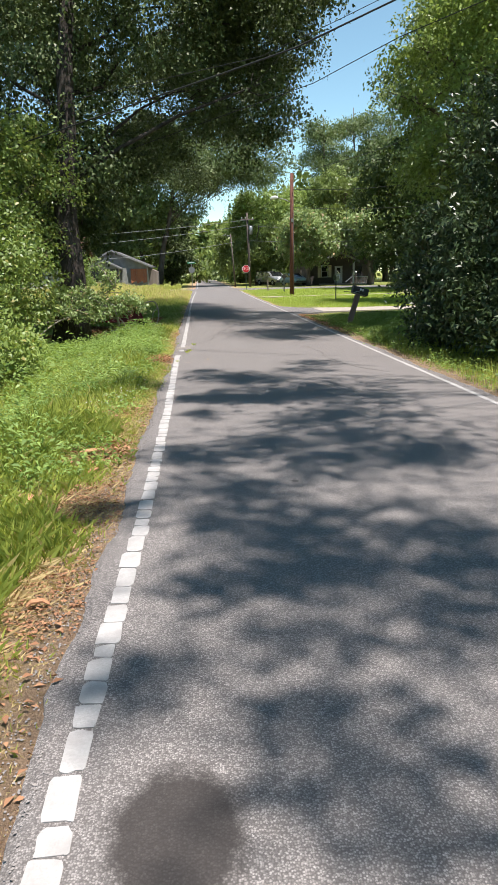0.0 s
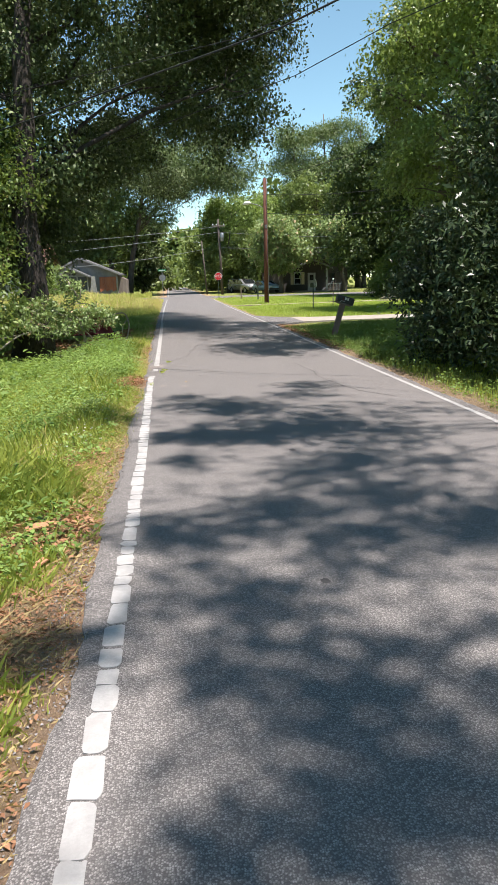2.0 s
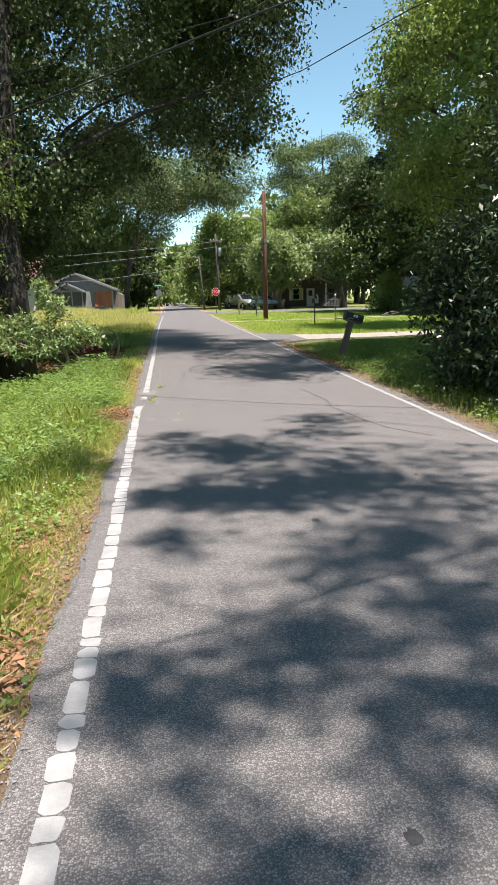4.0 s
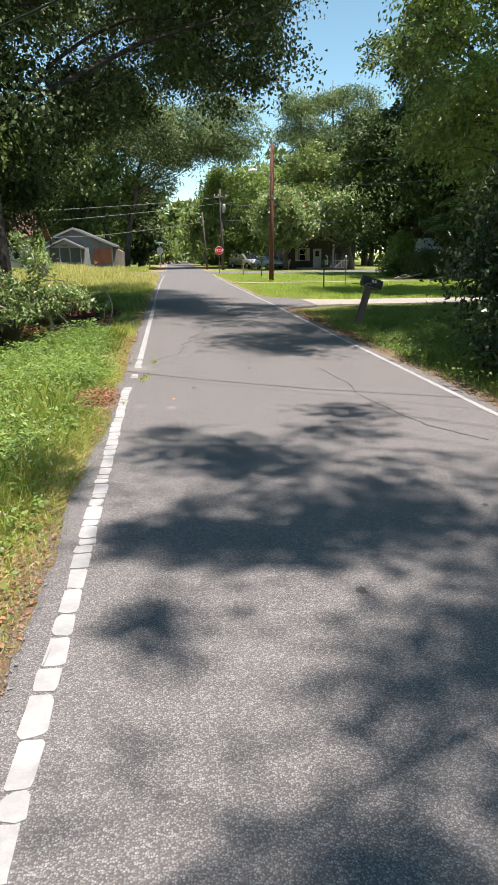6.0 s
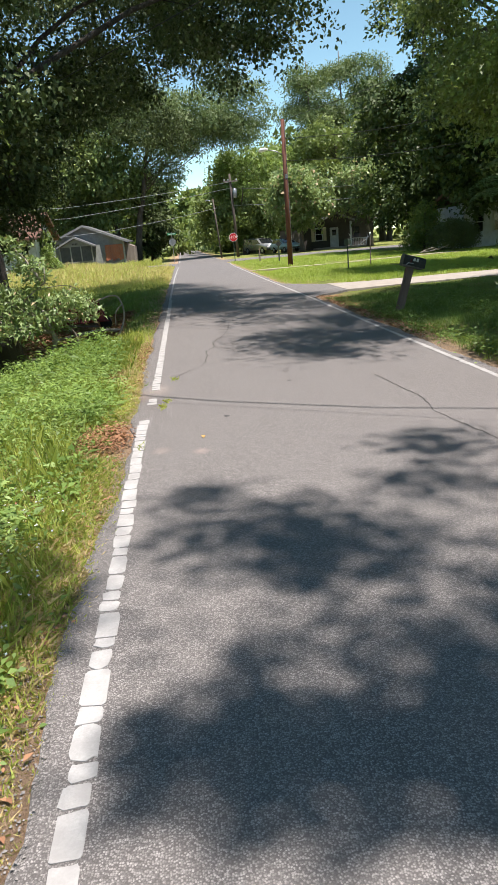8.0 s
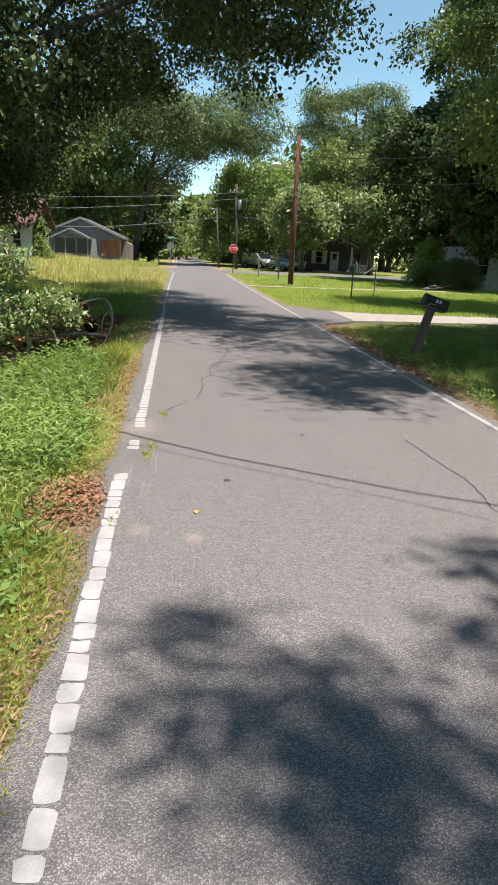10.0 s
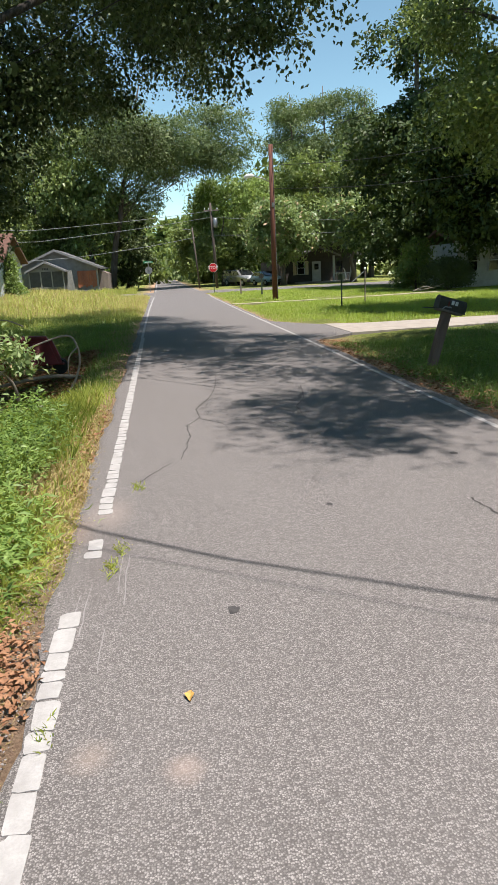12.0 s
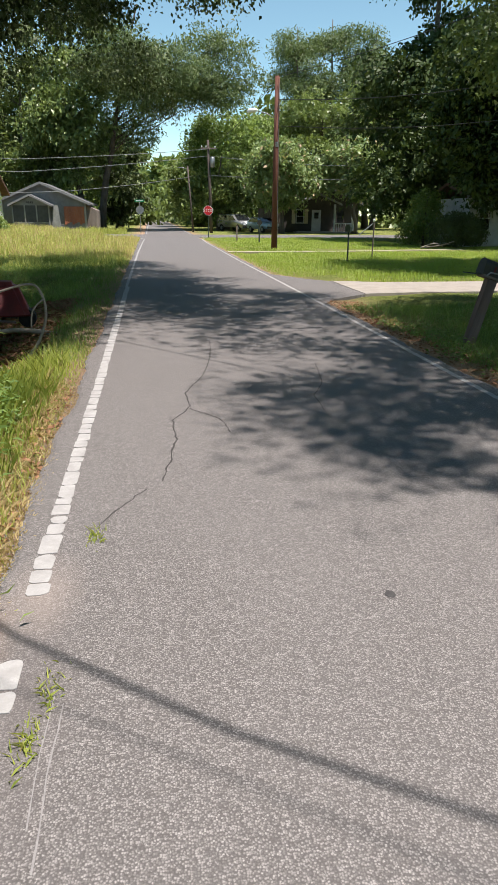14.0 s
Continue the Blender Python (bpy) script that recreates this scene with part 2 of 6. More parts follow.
# darker than broadleaf_leaves, with the trees' shaded sides put into the colour
LEAF_DARK = leaf_material("dark_broadleaf_leaves", (0.032, 0.060, 0.016), (0.09, 0.13, 0.04), 0.5, 0.18, 0.3)
LEAF_MIMOSA = leaf_material("mimosa_leaflets", (0.10, 0.21, 0.10), (0.24, 0.38, 0.19), 0.45, 0.3, 0.35)
LEAF_PINE = leaf_material("pine_needles", (0.055, 0.095, 0.035), (0.20, 0.255, 0.10), 0.5, 0.25, 0.3)
LEAF_SHRUB = leaf_material("sapling_leaves", (0.09, 0.16, 0.045), (0.34, 0.42, 0.18), 0.42, 0.25, 0.35, (0.5, 0.36, 0.22))
GLASS, gn, gl, gb = material("window_glass", 0.08, 0.0, 0.6)
gb.inputs["Base Color"].default_value = (0.012, 0.014, 0.016, 1)


# ---------------------------------------------------------------- mesh helpers
def link_mesh(name, me, mat, parent=None, label="", smooth=False):
    me.materials.append(mat)
    if smooth:
        me.polygons.foreach_set("use_smooth", [True] * len(me.polygons))
    ob = new(name, me)
    if parent:
        ob.parent = parent
    if label:
        ob["label"] = label
    return ob


def part(name, bm, mat, parent=None, label="", smooth=False):
    me = bpy.data.meshes.new(name)
    bmesh.ops.recalc_face_normals(bm, faces=bm.faces)
    bm.to_mesh(me)
    bm.free()
    return link_mesh(name, me, mat, parent, label, smooth)


def thing(name, x, y, z, label, category, group="", turn=0.0, lean=(0, 0)):
    ob = new(name)
    ob.matrix_basis = pose(x, y, z, lean[0], lean[1], turn)
    return tagged(ob, label, category, group)


def box(bm, x0, x1, y0, y1, z0, z1, bevel=0.0):
    made = bmesh.ops.create_cube(bm, size=1.0)["verts"]
    for v in made:
        v.co = Vector(((x0 + x1) / 2 + v.co.x * (x1 - x0), (y0 + y1) / 2 + v.co.y * (y1 - y0), (z0 + z1) / 2 + v.co.z * (z1 - z0)))
    if bevel:
        edges = list({e for v in made for e in v.link_edges})
        bmesh.ops.bevel(bm, geom=edges, offset=bevel, segments=2, affect="EDGES")
    return bm


def boxed(*args, bevel=0.0):
    return box(bmesh.new(), *args, bevel=bevel)


def prism(points, y0, y1, axis="y"):
    """A solid from an outline in x, z pushed along y."""
    bm = bmesh.new()
    a = [bm.verts.new((x, y0, z)) for x, z in points]
    b = [bm.verts.new((x, y1, z)) for x, z in points]
    bm.faces.new(a)
    bm.faces.new(b[::-1])
    for i in range(len(a)):
        j = (i + 1) % len(a)
        bm.faces.new((a[i], b[i], b[j], a[j]))
    if axis == "x":
        for v in bm.verts:
            v.co = Vector((v.co.y, v.co.x, v.co.z))
    return bm


def tube(bm, points, radii, seg=8, cap=True):
    pts = [Vector(p) for p in points]
    rings = []
    for i, p in enumerate(pts):
        d = (pts[min(i + 1, len(pts) - 1)] - pts[max(i - 1, 0)]).normalized()
        u = d.orthogonal().normalized() if i == 0 else (u - d * u.dot(d)).normalized()
        w = d.cross(u)
        rings.append([bm.verts.new(p + (u * math.cos(2 * math.pi * k / seg) + w * math.sin(2 * math.pi * k / seg)) * radii[i]) for k in range(seg)])
    for a, b in zip(rings, rings[1:]):
        for k in range(seg):
            bm.faces.new((a[k], a[(k + 1) % seg], b[(k + 1) % seg], b[k]))
    if cap:
        bm.faces.new(rings[0][::-1])
        bm.faces.new(rings[-1])
    return bm


def raw_mesh(name, verts, corners, sides):
    """A mesh from numpy arrays; every face has the same number of sides."""
    me = bpy.data.meshes.new(name)
    n = len(corners) // sides
    me.vertices.add(len(verts))
    me.vertices.foreach_set("co", verts.astype(np.float32).ravel())
    me.loops.add(len(corners))
    me.loops.foreach_set("vertex_index", corners.astype(np.int32))
    me.polygons.add(n)
    me.polygons.foreach_set("loop_start", np.arange(0, n * sides, sides, dtype=np.int32))
    me.update(calc_edges=True)
    return me


def unit(v):
    return v / np.maximum(np.linalg.norm(v, axis=1, keepdims=True), 1e-6)


def leaf_mesh(name, p, axis, normal, length, width, fold=0.16):
    """One folded kite for each leaf."""
    axis = unit(axis)
    normal = unit(normal - axis * np.sum(normal * axis, axis=1, keepdims=True))
    side = np.cross(axis, normal)
    L, W = length[:, None], width[:, None]
    v = np.empty((len(p), 4, 3))
    v[:, 0] = p
    v[:, 1] = p + axis * L * 0.45 + side * W * 0.5 + normal * L * fold
    v[:, 2] = p + axis * L - normal * L * 0.06
    v[:, 3] = p + axis * L * 0.45 - side * W * 0.5 + normal * L * fold
    return raw_mesh(name, v.reshape(-1, 3), np.arange(len(p) * 4), 4)


def blade_mesh(name, p, height, width, rng, lean=0.8, bent=True):
    """A blade of grass for each root: bent, of two faces, or far off one plain point."""
    n = len(p)
    a = rng.uniform(0, 2 * math.pi, n)
    side = np.stack([np.cos(a), np.sin(a), np.zeros(n)], 1)
    out = np.stack([-np.sin(a), np.cos(a), np.zeros(n)], 1) * (rng.uniform(0.05, lean, n) * height)[:, None]
    up = np.stack([np.zeros(n), np.zeros(n), height], 1)
    w = (side * width[:, None]) * 0.5
    tip = p + up * 0.95 + out
    if not bent:
        return raw_mesh(name, np.stack([p - w, p + w, tip], 1).reshape(-1, 3), np.arange(n * 3), 3)
    v = np.stack([p - w, p + w, tip, p + up * 0.55 + out * 0.3 - w * 0.9], 1)
    return raw_mesh(name, v.reshape(-1, 3), np.arange(n * 4), 4)


def sprays(rng, clumps, leaves, spray, jitter, shell=0.5):
    """Leaf roots gathered in flat, drooping boughs inside the clumps; gives roots, outward ways and each bough's own tilt."""
    c = np.array([k[:3] for k in clumps])
    r = np.array([k[3:6] for k in clumps])
    weight = r.prod(axis=1) ** 0.67
    which = rng.choice(len(c), size=max(1, leaves // spray), p=weight / weight.sum())
    d = unit(rng.normal(size=(len(which), 3)))
    rad = rng.uniform(shell, 1.0, len(which))[:, None] ** 0.7
    centre = c[which] + d * rad * r[which]
    n = len(which) * spray
    size = np.repeat(rng.uniform(0.6, 1.4, len(which)), spray)[:, None]
    off = np.clip(rng.normal(size=(n, 3)), -1.7, 1.7) * jitter * size * np.array([1.0, 1.0, 0.5])
    way = np.repeat(d, spray, axis=0)
    reach = np.sum(off * way, axis=1)
    off[:, 2] -= 0.35 * np.maximum(reach, 0) + 0.25 * np.linalg.norm(off[:, :2], axis=1)
    tilt = np.repeat(rng.normal(size=(len(which), 3)) * 0.4, spray, axis=0)
    return np.repeat(centre, spray, axis=0) + off, way, tilt


def crown_mesh(name, rng, clumps, leaves, leaf, slim=0.5, spray=14, jitter=0.22, droop=0.3, shell=0.45, core=0.10, bough=4):
    p, d, tilt = sprays(rng, clumps, leaves, spray * bough, jitter * bough ** 0.42, shell)
    q, e, tilt2 = sprays(rng, clumps, int(leaves * core), 4, jitter, 0.02)
    inner = np.repeat(np.array([1.0, 1.25]), [len(p), len(q)])
    p, d, tilt = np.concatenate([p, q]), np.concatenate([d, e]), np.concatenate([tilt, tilt2])
    n = len(p)
    axis = d * 0.4 + rng.normal(size=(n, 3)) * 0.75 - np.array([0, 0, droop])
    normal = rng.normal(size=(n, 3)) * 0.42 + np.array([0, 0, 0.55]) + d * 0.45 + tilt
    length = leaf * rng.uniform(0.6, 1.35, n) * inner
    return leaf_mesh(name, p, axis, normal, length, length * slim)


def limb(bm, a, b, r0, r1, rng, sag=0.0, seg=6, bends=5):
    a, b = Vector(a), Vector(b)
    pts, rad = [], []
    span = (b - a).length
    for i in range(bends + 1):
        t = i / bends
        p = a.lerp(b, t)
        if 0 < i < bends:
            p += Vector(rng.normal(size=3)) * span * 0.035
        p.z += math.sin(t * math.pi) * sag * span
        pts.append(p)
        rad.append(r0 + (r1 - r0) * t)
    tube(bm, pts, rad, seg)


def tree(name, label, x, y, z, height, trunk_r, fork, clumps, leaves, leaf, leafmat, seed, bark=BARK, slim=0.5, spray=14, jitter=0.22,
         droop=0.3, lean=(0, 0), group="", shell=0.45, twigs=0, category="tree", core=0.10, bough=4, stout=1.0, every=1):
    """Clumps are (x, y, z, rx, ry, rz) seen from the trunk's foot."""
    rng = np.random.default_rng(seed)
    root = thing(name, x, y, z, label, category, group)
    bm = bmesh.new()
    top = Vector((lean[0], lean[1], height))
    pts, rad = [], []
    for i in range(9):
        t = i / 8
        p = top * t + Vector((*rng.normal(size=2) * 0.12 * (1 if 0 < i else 0), 0))
        pts.append(p)
        flare = 1.0 + 0.7 * max(0, 1 - t * height / 1.2)
        rad.append(trunk_r * flare * (1 - 0.85 * t))
    pts[0].z = -0.4
    tube(bm, pts, rad, 12)
    for k in clumps[::every]:
        c = Vector(k[:3])
        start = max(fork, min(height * 0.9, c.z - 0.55 * math.hypot(c.x - top.x * c.z / height, c.y - top.y * c.z / height)))
        start = min(start, height * 0.92)
        t = start / height
        r0 = max(0.03, trunk_r * 0.42 * (1 - 0.7 * t)) * stout
        limb(bm, top * t, c, r0, r0 * 0.25, rng, 0.05)
        for _ in range(2 + twigs):
            d = Vector(rng.normal(size=3)).normalized()
            limb(bm, c * 0.85 + top * t * 0.15, c + Vector((d.x * k[3], d.y * k[4], d.z * k[5])) * 0.85, r0 * 0.28, r0 * 0.07, rng, 0.0, 5, 4)
    part("trunk", bm, bark, root, smooth=True)
    link_mesh("crown", crown_mesh("crown", rng, clumps, leaves, leaf, slim, spray, jitter, droop, shell, core, bough), leafmat, root)
    return root


def clump_cloud(seed, n, cx, cy, cz, rx, ry, rz, size, flat=0.75):
    """Clumps spread through an ellipsoid, thick at its outside."""
    rng = np.random.default_rng(seed)
    out = []
    for _ in range(n):
        d = rng.normal(size=3)
        d /= np.linalg.norm(d)
        k = rng.uniform(0.35, 1.0) ** 0.5
        s = size * rng.uniform(0.65, 1.3)
        out.append((cx + d[0] * rx * k, cy + d[1] * ry * k, cz + d[2] * rz * k, s, s, s * flat))
    return out


# ---------------------------------------------------------------- ground
def smooth_step(v, a, b):
    t = np.clip((v - a) / (b - a), 0, 1)
    return t * t * (3 - 2 * t)


def ground_z(x, y):
    """Height of the ground: a shoulder, a shallow ditch on one side, lawns on the other."""
    x, y = np.asarray(x, float), np.asarray(y, float)
    left = smooth_step(-x, 0.85, 1.6) * -0.06 + smooth_step(-x, 1.7, 3.4) * -0.34 * (1 - smooth_step(y, 29, 37)) + smooth_step(-x, 5.0, 8.0) * 0.30
    hole = -0.6 * np.exp(-((x + 3.2) ** 2 / 1.7 + (y - 23.2) ** 2 / 10.0))
    rise = smooth_step(-x, 1.2, 6.0) * smooth_step(y, 40, 58) * 0.50
    right = smooth_step(x, 3.7, 4.4) * -0.05 + smooth_step(x, 4.6, 7.0) * 0.05
    wave = 0.025 * np.sin(x * 2.1 + y * 0.7) * np.cos(y * 1.3 - x * 0.6) * (smooth_step(-x, 0.9, 1.6) + smooth_step(x, 3.8, 4.6))
    far = smooth_step(np.abs(x - 1.4), 1.9, 3.0)
    return -0.020 + (left + hole + rise + right + wave) * np.where(y < 64, 1, np.clip(1 - (y - 64) / 2, 0, 1)) * far


def build_ground():
    xs = np.unique(np.concatenate([np.linspace(-600, -60, 10), np.linspace(-60, -12, 25), np.linspace(-12, 14, 105), np.linspace(14, 60, 24), np.linspace(60, 600, 10)]))
    ys = np.unique(np.concatenate([np.linspace(-300, -10, 8), np.linspace(-10, 45, 140), np.linspace(45, 100, 40), np.linspace(100, 900, 12)]))
    X, Y = np.meshgrid(xs, ys)
    v = np.stack([X, Y, ground_z(X, Y)], -1).reshape(-1, 3)
    nx, ny = len(xs), len(ys)
    i = (np.arange(ny - 1)[:, None] * nx + np.arange(nx - 1)[None, :]).ravel()
    f = np.stack([i, i + 1, i + nx + 1, i + nx], 1).ravel()
    ob = link_mesh("ground", raw_mesh("ground", v, f, 4), GROUND, smooth=True)
    tagged(ob, "uneven ground of soil, turf and dry grass beside the road", "ground", kind="structure")


build_ground()


def road_strip(name, y0, y1, x_left, x_right, label, ragged=0.05, step=0.12, seed=1, top=0.0):
    """Asphalt with a broken edge on both sides."""
    rng = np.random.default_rng(seed)
    ys = np.arange(y0, y1 + step, step)
    bm = bmesh.new()
    wl = np.cumsum(rng.normal(size=len(ys))) * 0.01
    wl -= np.linspace(wl[0], wl[-1], len(ys))
    prev = None
    for i, yy in enumerate(ys):
        l = x_left + 0.085 * max(0.0, 1 - abs(yy - 13.2) / 2.4) + ragged * (math.sin(yy * 1.7) * 0.5 + math.sin(yy * 4.3 + 1) * 0.3) + rng.uniform(-1, 1) * ragged * 0.35
        r = x_right + ragged * (math.sin(yy * 1.3 + 2) * 0.5 + math.sin(yy * 3.7) * 0.3) + rng.uniform(-1, 1) * ragged * 0.35
        row = [bm.verts.new(c) for c in ((l - 0.03, yy, top - 0.09), (l, yy, top - 0.012), (l + 0.04, yy, top), (r - 0.04, yy, top), (r, yy, top - 0.012), (r + 0.03, yy, top - 0.09))]
        if prev:
            for k in range(5):
                bm.faces.new((prev[k], prev[k + 1], row[k + 1], row[k]))
        prev = row
    ob = part(name, bm, ASPHALT)
    return tagged(ob, label, "road", kind="structure")


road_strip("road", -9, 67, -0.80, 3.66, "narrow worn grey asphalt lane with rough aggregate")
road_strip("road_far", 74.4, 420, -0.55, 3.75, "narrow asphalt lane going on past the crossing", 0.05, 1.5, 2)
bm = boxed(-90, 110, 66.96, 74.5, -0.12, -0.001)
tagged(part("cross_street", bm, ASPHALT), "grey asphalt cross street at the stop sign", "road", kind="structure")


def flat_patch(name, outline, z0, z1, mat, label, category="driveway"):
    """A low slab from an outline in x, y."""
    bm = bmesh.new()
    a = [bm.verts.new((x, y, z0)) for x, y in outline]
    b = [bm.verts.new((x, y, z1)) for x, y in outline]
    bm.faces.new(a[::-1])
    bm.faces.new(b)
    for i in range(len(a)):
        j = (i + 1) % len(a)
        bm.faces.new((a[i], a[j], b[j], b[i]))
    return tagged(part(name, bm, mat), label, category, kind="structure")


flat_patch("driveway_apron", [(3.60, 26.4), (3.95, 27.1), (4.95, 28.0), (4.95, 31.2), (4.4, 31.9), (3.60, 33.6)], -0.14, 0.002, ASPHALT, "flared asphalt apron of the driveway")
flat_patch("driveway", [(4.954, 28.0), (6.3, 28.2), (22.0, 28.75), (22.0, 31.0), (6.3, 30.7), (4.954, 31.2)], -0.14, 0.012, CONCRETE, "pale concrete driveway crossing the grass")
flat_patch("sandy_track", [(3.7, 46.0), (9.0, 46.1), (16.8, 48.3), (16.8, 48.9), (9.0, 46.75), (3.7, 46.6)], -0.14, 0.02, GRAVEL, "thin pale track across the lawn", "path")


# ---------------------------------------------------------------- trees
def boughs_over(x, y, z, patches, seed, thick=0.3):
    """Clumps of a crown at height z above a trunk at x, y, each over the patch of lane (x, y, half width, half length) that it shades."""
    rng = np.random.default_rng(seed)
    out = []
    for px, py, rx, ry in patches:
        h = z + float(rng.uniform(-0.7, 0.7))
        out.append((px + TO_SUN.x / TO_SUN.z * h - x, py + TO_SUN.y / TO_SUN.z * h - y, h, rx * 1.1, ry * 1.1, thick))
    return out


def great_oak():
    low = [(7.5, -5.0, 8.4, 2.6, 2.4, 1.9), (8.8, -2.0, 9.6, 2.4, 2.6, 2.0), (6.0, 1.5, 8.2, 2.4, 2.4, 1.5), (8.2, 4.5, 9.8, 2.4, 2.6, 2.0), (5.2, -8.5, 9.4, 2.6, 2.4, 2.0),
           (2.5, -9.0, 8.6, 2.6, 2.2, 2.0), (0.0, -8.0, 8.4, 2.4, 2.2, 1.9), (6.6, 10.5, 7.6, 1.8, 2.0, 1.3), (4.6, 7.5, 8.8, 2.2, 2.2, 1.6), (9.0, -5.2, 12.2, 2.2, 2.4, 2.2),
           (2.2, 6.2, 7.0, 2.2, 2.2, 1.5), (-2.6, -6.5, 8.4, 2.6, 2.4, 2.2), (4.2, -2.8, 7.6, 2.2, 2.0, 1.4), (1.6, -4.4, 7.0, 2.0, 2.0, 1.5), (-1.2, 2.4, 6.2, 2.2, 2.0, 1.5),
           (7.0, 6.8, 12.5, 2.6, 2.8, 2.2), (-4.5, -2.0, 6.8, 2.4, 2.4, 1.8), (0.6, 1.2, 5.6, 1.6, 1.6, 1.0), (-3.2, 5.6, 6.6, 2.2, 2.2, 1.6), (-2.6, -1.4, 4.6, 1.8, 1.6, 1.3), (-5.0, 1.0, 4.8, 2.0, 1.8, 1.5), (-4.2, -4.6, 4.6, 2.0, 1.8, 1.6),
           (1.8, 3.4, 4.9, 1.4, 1.4, 0.9), (-7.0, -3.0, 5.4, 2.2, 2.2, 2.0), (-1.6, -7.2, 6.0, 1.8, 1.6, 1.4), (-2.75, 1.7, 3.6, 1.3, 1.3, 1.1), (-3.75, 4.7, 3.6, 1.4, 1.4, 1.2), (-2.0, -1.3, 3.9, 1.3, 1.3, 0.9), (-5.2, 5.5, 4.0, 1.6, 1.5, 1.4), (0.9, 2.7, 3.5, 0.7, 0.7, 0.9), (0.35, 1.9, 2.6, 0.5, 0.6, 0.9), (1.25, 3.7, 4.5, 0.9, 0.9, 0.8),
           (10.0, -7.2, 10.4, 1.5, 1.6, 1.2), (10.1, -4.4, 10.9, 1.5, 1.6, 1.2), (9.8, -1.4, 10.4, 1.6, 1.6, 1.2), (9.9, 1.6, 10.9, 1.6, 1.6, 1.2), (8.6, -3.2, 11.4, 1.6, 1.6, 1.2), (8.4, 0.6, 11.8, 1.6, 1.6, 1.2)]
    low = [(a, b, c, p * 0.95, q * 0.95, r * 0.85) for a, b, c, p, q, r in low]
    high = clump_cloud(5, 42, 1.4, -0.5, 13.4, 8.6, 9.6, 4.4, 1.75, 0.6)
    # boughs above the view, added to shade the verge
    high += [(6.6, -10.6, 11.4, 1.5, 1.5, 0.8), (8.5, -9.6, 11.4, 1.4, 1.5, 0.8), (7.0, -7.8, 11.4, 1.5, 1.6, 0.8), (8.7, -6.6, 11.6, 1.4, 1.5, 0.8), (7.2, -5.0, 11.2, 1.5, 1.6, 0.8), (8.6, -3.6, 11.4, 1.4, 1.5, 0.8), (7.2, -1.8, 11.2, 1.5, 1.6, 0.8), (5.2, -8.8, 11.4, 1.5, 1.5, 0.8)]
    crown = [(a - 1.9, b + 3.5, c, p, q, r) for a, b, c, p, q, r in low + high]
    # dark boughs hanging round the trunk and along the lane side
    crown += [(-1.2, 1.0, 4.0, 1.3, 1.2, 1.6), (0.9, 0.6, 5.0, 1.2, 1.2, 1.2), (-2.6, 0.5, 3.4, 1.4, 1.3, 1.5), (1.9, 0.4, 6.2, 1.4, 1.3, 1.0), (0, -1.6, 5.2, 1.5, 1.3, 1.2), (-1.6, -1.5, 4.2, 1.5, 1.3, 1.2), (-2.2, -2.2, 6.6, 1.8, 1.5, 1.4), (-3.2, -1, 3, 1.5, 1.3, 1.3), (0.7, -0.4, 3.9, 1, 1, 0.9), (-0.6, 0.8, 2.9, 0.9, 0.9, 0.9), (7.55, -1.8, 7.17, 0.95, 1, 0.7), (6.81, -0.8, 6.78, 0.95, 1, 0.7), (6.25, 0.2, 7.64, 0.95, 1, 0.7), (8.04, -2.8, 7.66, 0.95, 1, 0.7), (7.88, -3.3, 8.31, 0.95, 1, 0.7), (2.86, -0.8, 5.97, 0.95, 1, 0.7)]
    crown = [(a - 1.15, b + 7.2, c, p, q, r) for a, b, c, p, q, r in crown]
    crown += [(0.6, 1.4, 4.4, 0.9, 0.9, 0.8), (1.3, 1.2, 5.4, 1.0, 1.0, 0.8), (-1.2, 1.4, 4.8, 1.2, 1.0, 1.0), (0.2, 1.6, 6.6, 1.3, 1.2, 1.1),
              # unseen high boughs, added to keep the sun off the low ones
              (1.5, -1.4, 11.4, 2.0, 1.8, 1.0), (-0.8, -1.4, 11.4, 2.0, 1.8, 1.0), (0.5, -3.0, 12.8, 2.0, 1.8, 0.9), (-2.8, -1.6, 11.8, 2.0, 1.8, 1.0)]
    # more unseen boughs, set by the patches of lane and verge they shade
    crown += boughs_over(-4.05, 20.6, 13.2, [(0.53, 30.23, 1.12, 4.7), (1.15, 23.8, 0.77, 2.49), (-1.75, 27.48, 1.14, 5.6), (-1.99, 33.96, 1.43, 4.58)], 111, 3.2)
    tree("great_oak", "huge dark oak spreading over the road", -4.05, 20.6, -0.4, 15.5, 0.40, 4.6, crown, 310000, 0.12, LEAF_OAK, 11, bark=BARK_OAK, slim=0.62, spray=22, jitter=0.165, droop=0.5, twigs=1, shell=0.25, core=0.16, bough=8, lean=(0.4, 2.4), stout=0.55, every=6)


great_oak()
